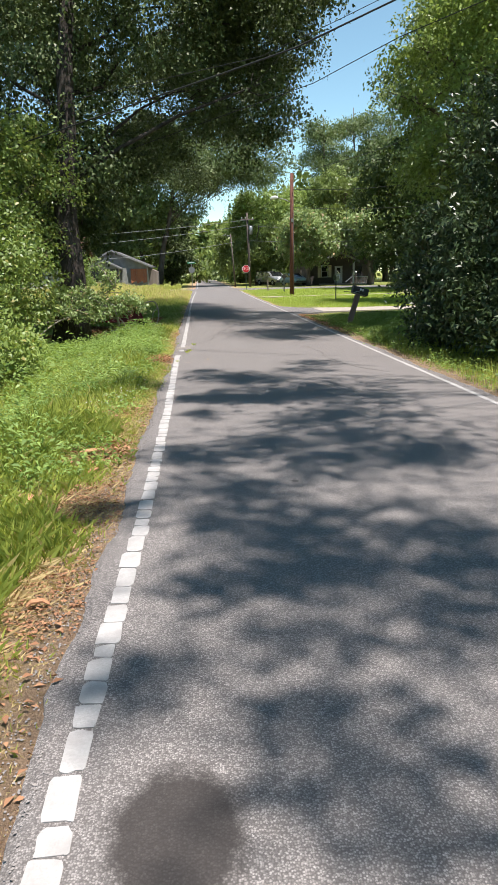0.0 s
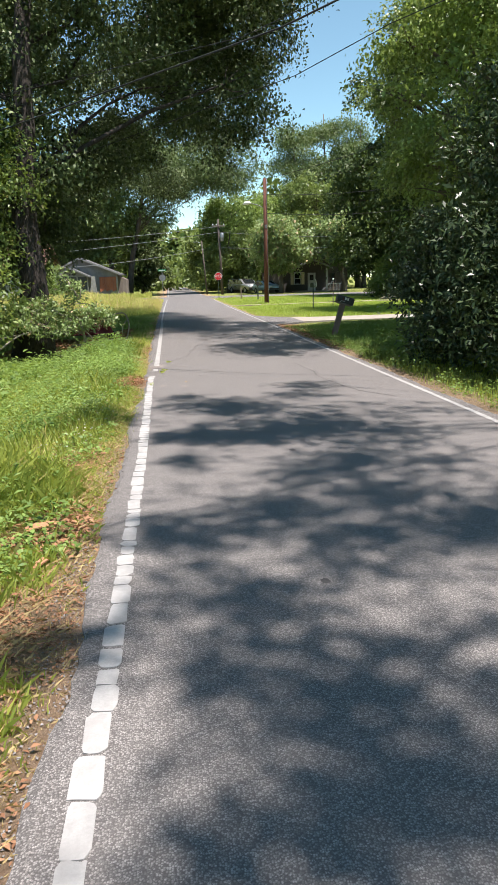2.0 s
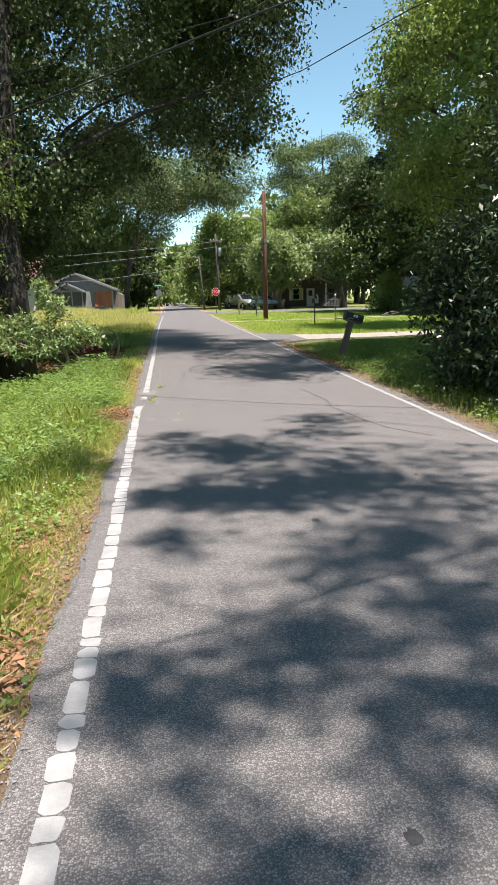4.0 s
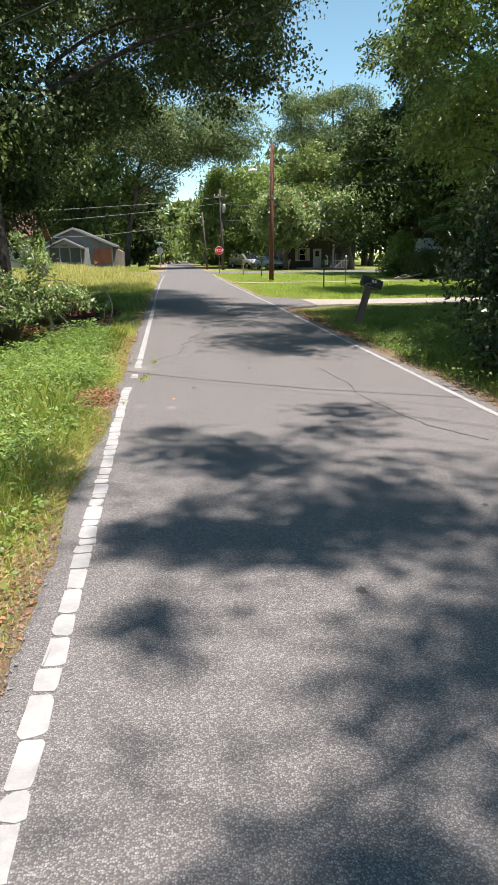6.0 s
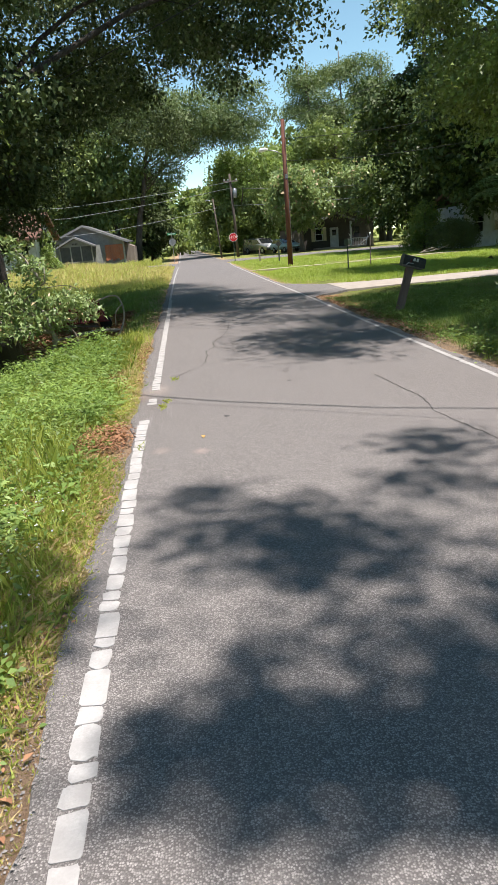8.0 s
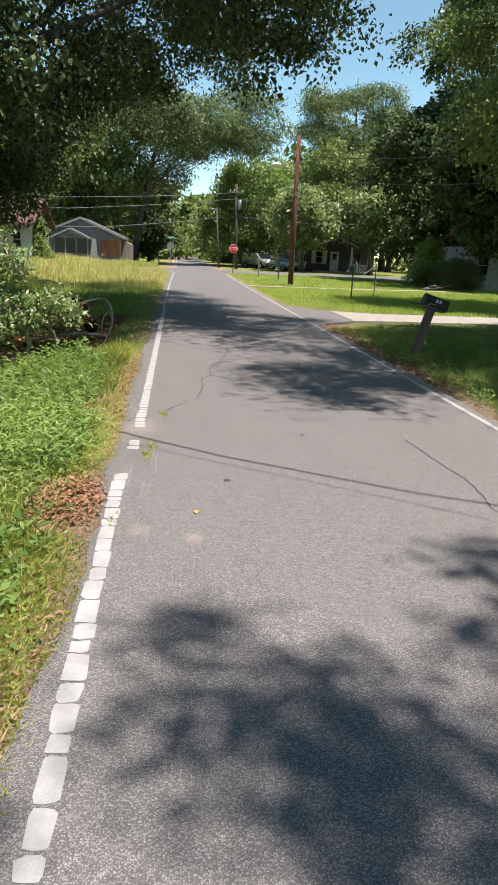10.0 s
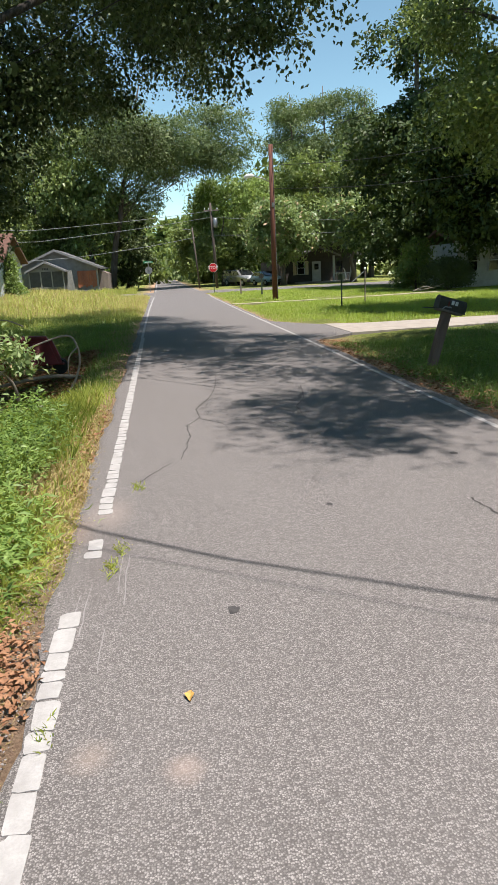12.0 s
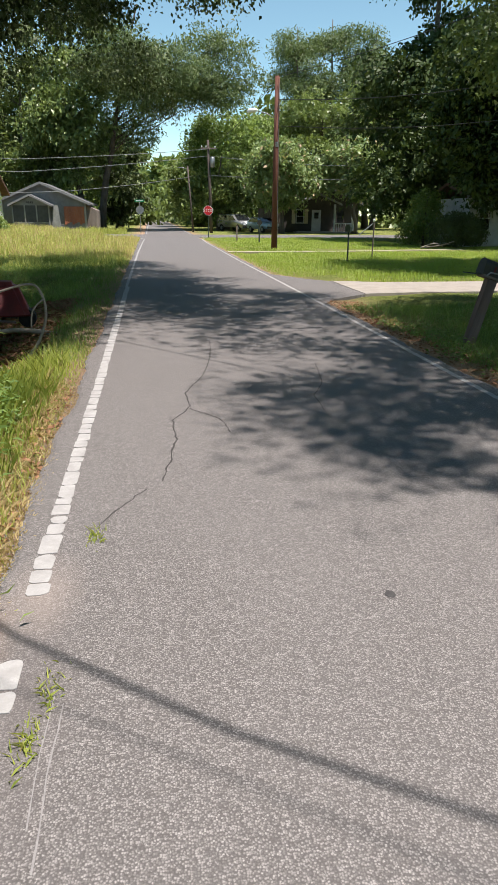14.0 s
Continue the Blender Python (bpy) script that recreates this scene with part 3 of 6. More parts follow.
tree("thicket_tree", "light green vine-grown tree at the edge of the verge", -6.6, 18.4, -0.35, 6.6, 0.16, 0.8,
     [(0.6, -2.6, 1.2, 1.7, 1.5, 1.2), (1.2, -1.0, 2.2, 1.6, 1.5, 1.2), (1.5, 1.0, 1.6, 1.4, 1.4, 1.1), (0.2, 0.0, 3.8, 1.8, 1.8, 1.3), (1.4, 1.6, 3.2, 1.2, 1.2, 0.9),
      (1.9, 2.6, 5.7, 1.1, 1.1, 0.9), (1.0, 0.8, 5.4, 1.4, 1.4, 1.0), (-0.8, -0.6, 5.8, 1.6, 1.6, 1.2), (-1.2, -2.2, 4.0, 1.6, 1.6, 1.4), (-1.5, 1.5, 3.5, 1.8, 1.8, 1.5),
      (0.1, -3.9, 2.4, 1.4, 1.3, 1.2), (-0.4, -4.6, 1.0, 1.5, 1.3, 1.0), (0.4, -0.6, 7.2, 1.1, 1.1, 0.8), (2.3, 2.0, 4.6, 0.9, 0.9, 0.6)], 52000, 0.11, LEAF_VINE, 21, spray=12, jitter=0.16, droop=0.15)
tree("verge_bush", "light green leafy bush growing out of the ditch", -4.6, 11.2, -0.4, 2.6, 0.06, 0.3,
     [(0.0, 0.0, 0.9, 1.1, 1.3, 0.7), (-0.6, -1.2, 1.2, 1.1, 1.1, 0.8), (-0.5, 1.6, 1.4, 1.2, 1.4, 1.0), (-1.2, 0.4, 2.4, 1.2, 1.4, 1.0), (0.5, 2.2, 0.7, 0.9, 1.1, 0.5)], 24000, 0.11, LEAF_VINE, 22, spray=12, jitter=0.13, droop=0.1, category="bush", bough=1)
tree("magnolia", "dark glossy magnolia crowding the roadside", 7.2, 14.6, -0.05, 6.4, 0.18, 0.6,
     [(-1.8, -1.2, 2.5, 1.1, 1.2, 0.9), (-1.9, 0.2, 1.7, 0.9, 1.0, 0.8), (-1.3, -0.4, 3.9, 1.1, 1.2, 0.9), (-0.8, 0.4, 5.0, 1.1, 1.2, 0.8), (-2.2, -2.4, 1.0, 0.9, 1.1, 0.7),
      (-0.6, -2.2, 2.6, 1.3, 1.2, 1.2), (-0.4, -2.4, 4.4, 1.3, 1.2, 1.0), (0.8, -1.6, 5.6, 1.4, 1.4, 1.0), (0.9, 1.0, 3.0, 1.6, 1.5, 1.4), (0.9, 0.8, 5.0, 1.5, 1.5, 1.1), (1.0, -2.0, 2.2, 1.5, 1.4, 1.3), (-0.6, 1.4, 0.9, 1.2, 1.1, 0.7), (-2.2, 0.9, 1.5, 0.7, 0.9, 0.8), (-2.3, -0.6, 0.8, 0.8, 0.9, 0.6), (-2.1, 0.6, 2.6, 0.7, 0.8, 0.6), (-1.6, -3.4, 0.9, 1.0, 1.1, 0.7), (-1.2, -3.2, 2.0, 1.0, 1.0, 0.8), (-2.0, -1.6, 1.7, 0.9, 1.0, 0.7)],
     54000, 0.125, LEAF_MAGNOLIA, 31, slim=0.36, spray=10, jitter=0.15, droop=0.1, shell=0.3, core=0.1, bough=2)
tree("roadside_tree", "tall bright broadleaf tree behind the magnolia", 11.6, 22.6, 0, 15.5, 0.34, 3.2,
     clump_cloud(6, 46, 0.0, 0, 8.4, 3.7, 3.8, 5.2, 1.2, 0.55) + [(-4.4, -5.2, 9.6, 1.6, 1.5, 1.1), (-4.0, -2.6, 10.2, 1.6, 1.5, 1.1), (-3.2, -0.2, 9.2, 1.5, 1.5, 1.1), (-5.0, -0.4, 6.8, 1.0, 1.1, 0.5), (-4.6, -2.2, 5.4, 1.0, 1.1, 0.5), (-4.9, 0.6, 8.4, 1.0, 1.1, 0.5), (-4.0, -3.0, 7.2, 1.1, 1.1, 0.5), (-3.8, 0.6, 5.2, 1.1, 1.1, 0.5), (-4.0, -1.2, 4.0, 1.0, 1.1, 0.5), (-3.0, -4.0, 8.6, 1.1, 1.1, 0.5), (-3.2, -3.4, 5.8, 1.1, 1.0, 0.5)]
     # boughs added above the view to shade the lane
     + boughs_over(11.6, 22.6, 13.4, [(2.76, 26.35, 1.05, 2.99), (2, 19.21, 0.64, 0.77), (1.75, 17.6, 0.42, 0.67), (3.12, 18.61, 0.47, 1.09), (1.1, 18.73, 0.33, 0.45), (4.25, 21.87, 0.95, 1.75), (2.88, 21.21, 0.5, 1.02)], 321, 2.5),
     95000, 0.13, LEAF_BRIGHT, 32, slim=0.56, spray=16, jitter=0.165, droop=0.45, core=0.12, bough=8)
tree("roadside_tree", "tall dark broadleaf tree by the driveway", 14.4, 34.5, 0, 16.5, 0.36, 3.6, clump_cloud(7, 46, 0, 0, 10.0, 4.2, 4.4, 6.4, 1.4, 0.55), 52000, 0.18, LEAF_MID, 33, spray=14, jitter=0.24, droop=0.3, bough=8)
tree("roadside_tree", "tall dense dark tree behind the white house", 19.2, 61.0, 0, 20.0, 0.4, 1.6, clump_cloud(8, 34, 0, 0, 7.4, 4.8, 4.2, 6.4, 2.2) + clump_cloud(18, 18, 1.2, 0, 15.5, 3.2, 3.4, 5.4, 1.9), 36000, 0.36, LEAF_DARK, 34, spray=14, jitter=0.3, droop=0.3)
tree("roadside_tree", "tall dense broadleaf tree over the white house", 21.6, 48.9, 0, 17.0, 0.4, 3.6, clump_cloud(9, 40, -0.6, 1.4, 8.4, 4.8, 3.6, 4.6, 2.0) + [(-1.4, -2.4, 4.9, 1.6, 1.4, 0.8), (0.8, -2.9, 5.0, 1.6, 1.4, 0.8), (3.0, -2.4, 4.9, 1.6, 1.4, 0.8), (0.4, -0.6, 4.9, 1.8, 1.5, 0.8), (3.0, 0.0, 4.9, 1.8, 1.5, 0.8), (-1.0, 2.2, 5.6, 1.8, 1.0, 0.9), (1.6, 2.2, 5.6, 1.8, 1.0, 0.9), (4.2, 2.2, 5.6, 1.8, 1.0, 0.9)], 42000, 0.33, LEAF_DARK, 37, spray=14, jitter=0.3, droop=0.4, bough=2, core=0.25)
# never in view: added to shade the magnolia and the grass beside it
tree("shade_tree", "unseen tall broadleaf tree added to shade the magnolia", 11.4, 13.2, -0.05, 15.0, 0.32, 6.0,
     [(-1.3, -1.0, 12.5, 1.4, 1.2, 0.7), (-2.4, 0.4, 12.5, 1.3, 1.2, 0.7), (-2.0, 2.8, 11.5, 1.3, 1.2, 0.6), (-2.9, 3.0, 10.6, 1.1, 1.0, 0.6), (-0.6, 1.4, 12.0, 1.4, 1.3, 0.7), (-1.4, -2.6, 12.0, 1.3, 1.2, 0.7)]
     + boughs_over(11.4, 13.2, 12.5, [(5.0, 9.0, 0.9, 1.3), (5.3, 12.0, 1.0, 1.4), (6.8, 10.4, 1.0, 1.2), (5.2, 15.0, 0.9, 1.3), (5.0, 17.8, 0.8, 1.1), (6.6, 18.6, 1.0, 1.2)], 381),
     12000, 0.26, LEAF_MID, 38, spray=14, jitter=0.26, droop=0.3, shell=0.0, core=0, bough=1)
# out of view; boughs are placed to cast the near lane's dappled shade
tree("shade_tree", "unseen tall broadleaf tree leaning over the lane", 10.0, 1.6, -0.05, 17.0, 0.34, 9.0,
     boughs_over(10.0, 1.6, 14.0, [(1.3, 3.4, 1.8, 1.5), (1.3, 6.6, 1.8, 1.4), (0.11, 1.96, 0.21, 0.12), (0.07, 3.52, 0.35, 0.21), (0.46, 3.5, 0.3, 0.23), (-0.13, 3.38, 0.17, 0.15), (0.48, 4.17, 0.31, 0.17), (0.52, 1.69, 0.17, 0.16), (0.49, 2.06, 0.17, 0.18), (0.12, 2.32, 0.15, 0.14), (-0.48, 2.64, 0.23, 0.27), (1, 2.87, 0.2, 0.37), (0.22, 2.89, 0.13, 0.15), (0.41, 3.94, 0.36, 0.4), (1.34, 3.97, 0.36, 0.45), (-0.21, 4.41, 0.33, 0.38), (0.41, 4.57, 0.4, 0.11), (0.1, 5.02, 0.24, 0.2), (-0.03, 5.15, 0.55, 0.4), (0.66, 5.38, 0.22, 0.23), (1.74, 5.78, 0.69, 0.46), (0.82, 5.79, 0.56, 0.18), (-0.34, 6.12, 0.36, 0.29), (0.45, 6.58, 0.38, 0.22)], 351)
     + [(-0.6, 0.2, 16.2, 0.8, 0.7, 0.3), (0.8, -1.4, 14.8, 0.7, 0.7, 0.3)],
     7400, 0.15, LEAF_MID, 35, spray=7, jitter=0.15, droop=0.3, shell=0.0, core=0, bough=1, stout=0.3)
# also out of view, its boughs set over the next shaded patches
tree("shade_tree", "unseen tall broadleaf tree reaching over the lane", 10.6, 6.0, -0.05, 17.5, 0.34, 9.0,
     boughs_over(10.6, 6.0, 14.0, [(1.4, 9.6, 1.8, 1.2), (-0.94, 4.75, 0.42, 0.17), (0.16, 6.08, 0.52, 0.08), (0.23, 6.3, 0.53, 0.08), (0.98, 7.42, 0.29, 0.3), (1.36, 7.71, 0.91, 0.47), (-0.19, 8.01, 0.22, 0.22), (1.79, 8.61, 0.8, 0.54), (0.72, 8.77, 0.13, 0.25), (0.53, 8.88, 0.34, 0.22), (0.08, 8.97, 0.59, 0.4), (0.18, 8.98, 0.62, 0.25), (1.41, 9, 0.57, 0.53), (-0.17, 9.05, 0.26, 0.23), (0.87, 9.29, 0.18, 0.23), (0.85, 9.29, 0.23, 0.2), (0.06, 9.48, 0.28, 0.15), (-1.11, 10.32, 0.42, 0.71), (0.43, 10.45, 0.61, 0.23), (0.45, 10.82, 0.89, 0.6), (0.03, 11.01, 0.52, 0.25), (1.46, 11.46, 0.53, 0.22), (-0.08, 11.63, 0.24, 0.27), (1.87, 12.33, 0.5, 0.43)], 361)
     + [(-0.4, 0.2, 16.6, 0.8, 0.7, 0.3), (1.0, -1.4, 15.0, 0.7, 0.7, 0.3)],
     7400, 0.15, LEAF_MID, 36, spray=7, jitter=0.15, droop=0.3, shell=0.0, core=0, bough=1, stout=0.3)

FAR = "trees round the crossing"
tree("arching_tree", "tall feathery tree arching over the far lane", -5.6, 92.0, 0, 21.0, 0.42, 6.0,
     [(6.03, -2, 12.04, 1.6, 1.6, 1.3), (5.21, -2, 9.73, 1.6, 1.6, 1.3), (3.55, -2, 11.08, 1.6, 1.6, 1.3), (7.12, -2, 13.02, 1.6, 1.6, 1.3)] + clump_cloud(41, 20, 7.5, -4.0, 15.5, 7.0, 5.0, 3.6, 2.3) + [(13.5, -5.0, 13.4, 2.4, 2.2, 1.4), (15.5, -5.0, 15.0, 2.4, 2.2, 1.6), (4.0, -4.0, 13.0, 2.2, 2.0, 1.2), (14.0, -4.5, 17.5, 2.4, 2.2, 1.6)], 36000, 0.38, LEAF_PINE, 41, slim=0.3, jitter=0.4, droop=0.3, group=FAR, lean=(5, -3), stout=0.5)
for i, (x, y, h, w, mat, seed) in enumerate(((9.0, 96, 14.0, 4.2, LEAF_BRIGHT, 51), (14.5, 101, 13.5, 4.5, LEAF_BRIGHT, 52), (21.0, 99, 16.0, 5.0, LEAF_MID, 53), (6.9, 112, 10.5, 3.6, LEAF_MID, 54), (27.5, 98, 17.0, 5.0, LEAF_MID, 56))):
    tree("broadleaf_tree", "rounded bright green broadleaf tree behind the crossing", x, y, 0, h * 0.9, 0.3, h * 0.3, clump_cloud(seed, 22, 0, 0, h * 0.56, w, w, h * 0.40, h * 0.14), 17000, 0.40, mat, seed, jitter=0.4, group=FAR)
for x, y, h, w, seed in ((19.0, 106, 24.5, 3.4, 61), (24.0, 108, 26.0, 4.0, 62), (28.5, 104, 24.0, 3.6, 63)):
    tree("pine_tree", "tall pine with an open ragged crown", x, y, 0, h * 0.97, 0.34, h * 0.45, clump_cloud(seed, 24, 0, 0, h * 0.70, w, w, h * 0.27, 1.7, 0.6), 17000, 0.42, LEAF_PINE, seed, slim=0.28, jitter=0.42, group=FAR)
tree("yard_magnolia", "broad glossy tree in front of the dark house", 12.6, 79.6, 0, 8.6, 0.22, 2.6, clump_cloud(71, 20, 0.4, 0, 6.0, 3.2, 2.4, 2.6, 1.4), 17000, 0.36, LEAF_SHRUB, 71, jitter=0.3, group=FAR)
tree("yard_magnolia", "broad glossy tree beside the dark house", 19.6, 79.0, 0, 8.4, 0.22, 3.0, clump_cloud(72, 18, 0.4, 0, 6.2, 3.0, 2.4, 2.4, 1.4), 15000, 0.36, LEAF_SHRUB, 72, jitter=0.3, group=FAR)
tree("corner_tree", "dense dark tree over the parked vehicles", 7.6, 90.0, 0, 7.6, 0.28, 1.6, clump_cloud(73, 22, 1.2, 0, 4.9, 3.6, 3.0, 2.7, 1.4), 20000, 0.36, LEAF_MID, 73, jitter=0.3, group=FAR)
for x, y, h, w, mat, seed in ((-3.6, 99, 12.0, 2.6, LEAF_OAK, 81), (-7.5, 93, 22.0, 5.0, LEAF_MID, 82), (-13.5, 96, 22.0, 5.0, LEAF_MID, 83), (-20.5, 96, 22.0, 5.4, LEAF_OAK, 84), (-28, 98, 22.0, 5.6, LEAF_MID, 85), (-18.5, 78, 13.0, 3.6, LEAF_MID, 86), (-24, 76, 16.0, 4.6, LEAF_OAK, 87)):
    tree("broadleaf_tree", "tall grey-green vine-draped tree behind the grey house", x, y, 0, h * 0.95, 0.34, h * 0.2, clump_cloud(seed, 26, 0, 0, h * 0.55, w * 0.8, w * 0.8, h * 0.42, h * 0.1), 16000, 0.44, mat, seed, jitter=0.4, droop=0.7, group=FAR)
tree("hedge_tree", "ivy-covered shrub at the white house's corner", -9.3, 56.0, 0.3, 3.4, 0.08, 0.6, [(0.0, 0, 1.2, 0.5, 0.6, 1.0), (-0.1, 0.4, 2.4, 0.4, 0.6, 0.8), (0.3, -0.3, 0.7, 0.6, 0.5, 0.6)], 6000, 0.14, LEAF_BRIGHT, 88, jitter=0.16, category="bush", bough=1)
tree("boxwood", "round dark green clipped bush by the white house", 17.2, 50.5, 0, 1.5, 0.08, 0.2, [(-0.5, 0, 0.95, 1.1, 1.0, 0.9), (0.5, 0, 1.0, 1.1, 1.0, 0.95), (0.1, 0.2, 1.4, 1.0, 0.9, 0.65), (1.2, 0.2, 0.9, 0.8, 0.8, 0.8)], 12000, 0.10, LEAF_OAK, 89, jitter=0.12, category="bush", bough=1)
tree("yard_shrub", "loose reddish green shrub beside the clipped bush", 16.5, 53.4, 0, 3.2, 0.06, 0.3, [(0, 0, 1.4, 1.0, 0.9, 1.0), (0.3, 0.6, 2.6, 0.9, 0.9, 0.7), (-0.9, 0.1, 0.8, 0.7, 0.6, 0.6), (0.5, 1.6, 1.6, 1.0, 1.0, 1.2)], 6000, 0.17, LEAF_VINE, 90, jitter=0.2, category="bush", bough=1)
# a young tree with large compound leaves behind the magnolia
def mimosa(x, y, z, fronds, seed):
    rng = np.random.default_rng(seed)
    root = thing("young_tree", x, y, z, "slender tree with bright drooping feathery leaves", "tree")
    bm = tube(bmesh.new(), [(0, 0, -0.2), (-0.1, -0.05, 1.2), (-0.35, -0.1, 2.2), (-0.7, -0.2, 2.9)], [0.045, 0.04, 0.03, 0.015], 8)
    for tx, ty, tz, turn, reach in fronds:
        limb(bm, (-0.35, -0.1, 2.2), (tx, ty, tz), 0.018, 0.008, rng, 0.06, 5, 4)
    part("trunk", bm, BARK_PALE, root, smooth=True)
    for tx, ty, tz, turn, reach in fronds:
        way = np.array([math.cos(radians(turn)), math.sin(radians(turn)), 0.0])
        side = np.array([-way[1], way[0], 0.0])
        t = np.linspace(0.08, 1.0, 13)
        spine = np.array([tx, ty, tz]) + way * (t * reach)[:, None] + np.array([0, 0, 1.0]) * (0.22 * np.sin(t * 2.2) - 0.42 * t ** 2)[:, None] * reach
        spread = reach * 0.36 * np.sin(np.pi * np.clip(t * 0.85 + 0.14, 0, 1)) + 0.04
        p, ax, ln = [], [], []
        for s in (-1, 1):
            for q in np.linspace(0.0, 0.86, 6):
                ang = side * s * 0.9 + way * 0.45 - np.array([0, 0, 0.25 + 0.3 * q])
                foot = spine + ang * (spread * q)[:, None]
                for e in (-1, 1):
                    p.append(foot)
                    ax.append(np.repeat([way * 0.8 * e + side * s * 0.7], len(t), axis=0))
                    ln.append(spread * 0.26)
        p, ax, ln = np.concatenate(p), np.concatenate(ax), np.concatenate(ln)
        link_mesh("frond", leaf_mesh("frond", p, ax + rng.normal(size=p.shape) * 0.08, np.repeat([[0, 0, 1.0]], len(p), axis=0) + rng.normal(size=p.shape) * 0.15, ln, ln * 0.42, 0.05), LEAF_MIMOSA, root)["kind"] = "stuff"


mimosa(8.0, 21.8, -0.05, ((-1.1, -0.4, 2.55, 195, 0.95), (-0.8, -0.5, 2.75, 225, 0.9), (-0.7, -0.2, 2.95, 170, 0.9), (-0.3, -0.4, 2.6, 260, 0.85), (-1.0, -0.1, 2.35, 150, 0.8), (-0.5, 0.1, 3.0, 300, 0.8), (-0.1, -0.5, 2.3, 215, 0.8)), 91)


def far_woods(name, seed, spans, leaves, leaf, mat, label):
    rng = np.random.default_rng(seed)
    clumps = []
    for x0, x1, y0, y1, h, count in spans:
        for _ in range(count):
            s = rng.uniform(2.4, 4.2)
            clumps.append((rng.uniform(x0, x1), rng.uniform(y0, y1), rng.uniform(0.06, 1.0) * h * rng.uniform(0.75, 1.0), s, s, s * 0.9))
    ob = link_mesh(name, crown_mesh(name, rng, clumps, leaves, leaf, 0.55, 14, 0.6, 0.3, 0.3), mat)
    tagged(ob, label, "woods", kind="stuff")


far_woods("woods", 101, ((8, 60, 110, 135, 17, 110), (30, 44, 40, 105, 17, 60), (6.5, 12, 120, 260, 11, 60), (-9, -4.5, 108, 260, 13, 60), (-60, -10, 104, 130, 19, 110), (-45, -24, 30, 104, 17, 90), (-4.5, -1.5, 112, 240, 9, 30), (4.6, 8, 118, 240, 10, 40)), 48000, 1.05, LEAF_MID, "far green woods closing the view")
far_woods("woods", 103, ((-30, 34, 270, 300, 24, 120),), 16000, 2.6, LEAF_MID, "far green trees at the end of the lane")
far_woods("woods", 102, ((-40, -14, -12, 30, 14, 70), (16, 40, -12, 38, 15, 70), (-14, 18, -40, -22, 13, 50)), 9000, 1.4, LEAF_MID, "green woods along both sides of the lane")


# ---------------------------------------------------------------- houses
def window(parent, x0, x1, y, z0, z1, frame_mat, face=-1, bars=1):
    """A framed window set proud of a wall whose face is at y."""
    d = 0.06 * face
    w = part("window", boxed(x0, x1, min(y, y + d * 0.3), max(y, y + d * 0.3), z0, z1), GLASS, parent, "dark window pane")
    t = 0.09
    bm = bmesh.new()
    lo, hi = min(y, y + d), max(y, y + d)
    box(bm, x0 - t, x0, lo, hi, z0 - t, z1 + t)
    box(bm, x1, x1 + t, lo, hi, z0 - t, z1 + t)
    box(bm, x0, x1, lo, hi, z1, z1 + t)
    box(bm, x0, x1, lo, hi, z0 - t, z0)
    for i in range(bars):
        zc = z0 + (z1 - z0) * (i + 1) / (bars + 1)
        box(bm, x0, x1, lo, hi, zc - 0.025, zc + 0.025)
    part("frame", bm, frame_mat, w)
    return w


def siding(bm, x0, x1, y, z0, z1, step=0.16, top=None):
    """Overlapping boards on a wall face at y, looking to smaller y; top(x-limits at z) narrows a gable."""
    z = z0
    while z < z1 - 0.02:
        a, b = (x0, x1) if top is None else top(min(z + step * 0.7, z1))
        if b - a > 0.15:
            vs = [bm.verts.new(c) for c in ((a, y - 0.028, z), (b, y - 0.028, z), (b, y - 0.006, z + step), (a, y - 0.006, z + step), (a, y + 0.0, z), (b, y + 0.0, z))]
            bm.faces.new((vs[0], vs[1], vs[2], vs[3]))
            bm.faces.new((vs[0], vs[4], vs[5], vs[1]))
        z += step
    return bm


def gable_roof(parent, x0, x1, y0, y1, eave, ridge, mat, over=0.35, thick=0.14, name="roof", trim=None):
    """Ridge along y."""
    xm = (x0 + x1) / 2
    s = (ridge - eave) / (xm - x0)
    a, b, low = x0 - over, x1 + over, eave - over * s
    roof = part(name, prism([(a, low), (xm, ridge), (b, low), (b, low + thick), (xm, ridge + thick), (a, low + thick)], y0 - over, y1 + over), mat, parent)
    if trim:
        part("bargeboard", prism([(a, low - 0.06), (xm, ridge - 0.06), (b, low - 0.06), (b, low + thick + 0.02), (xm, ridge + thick + 0.02), (a, low + thick + 0.02)], y0 - over - 0.05, y0 - over - 0.003), trim, roof)
    return roof


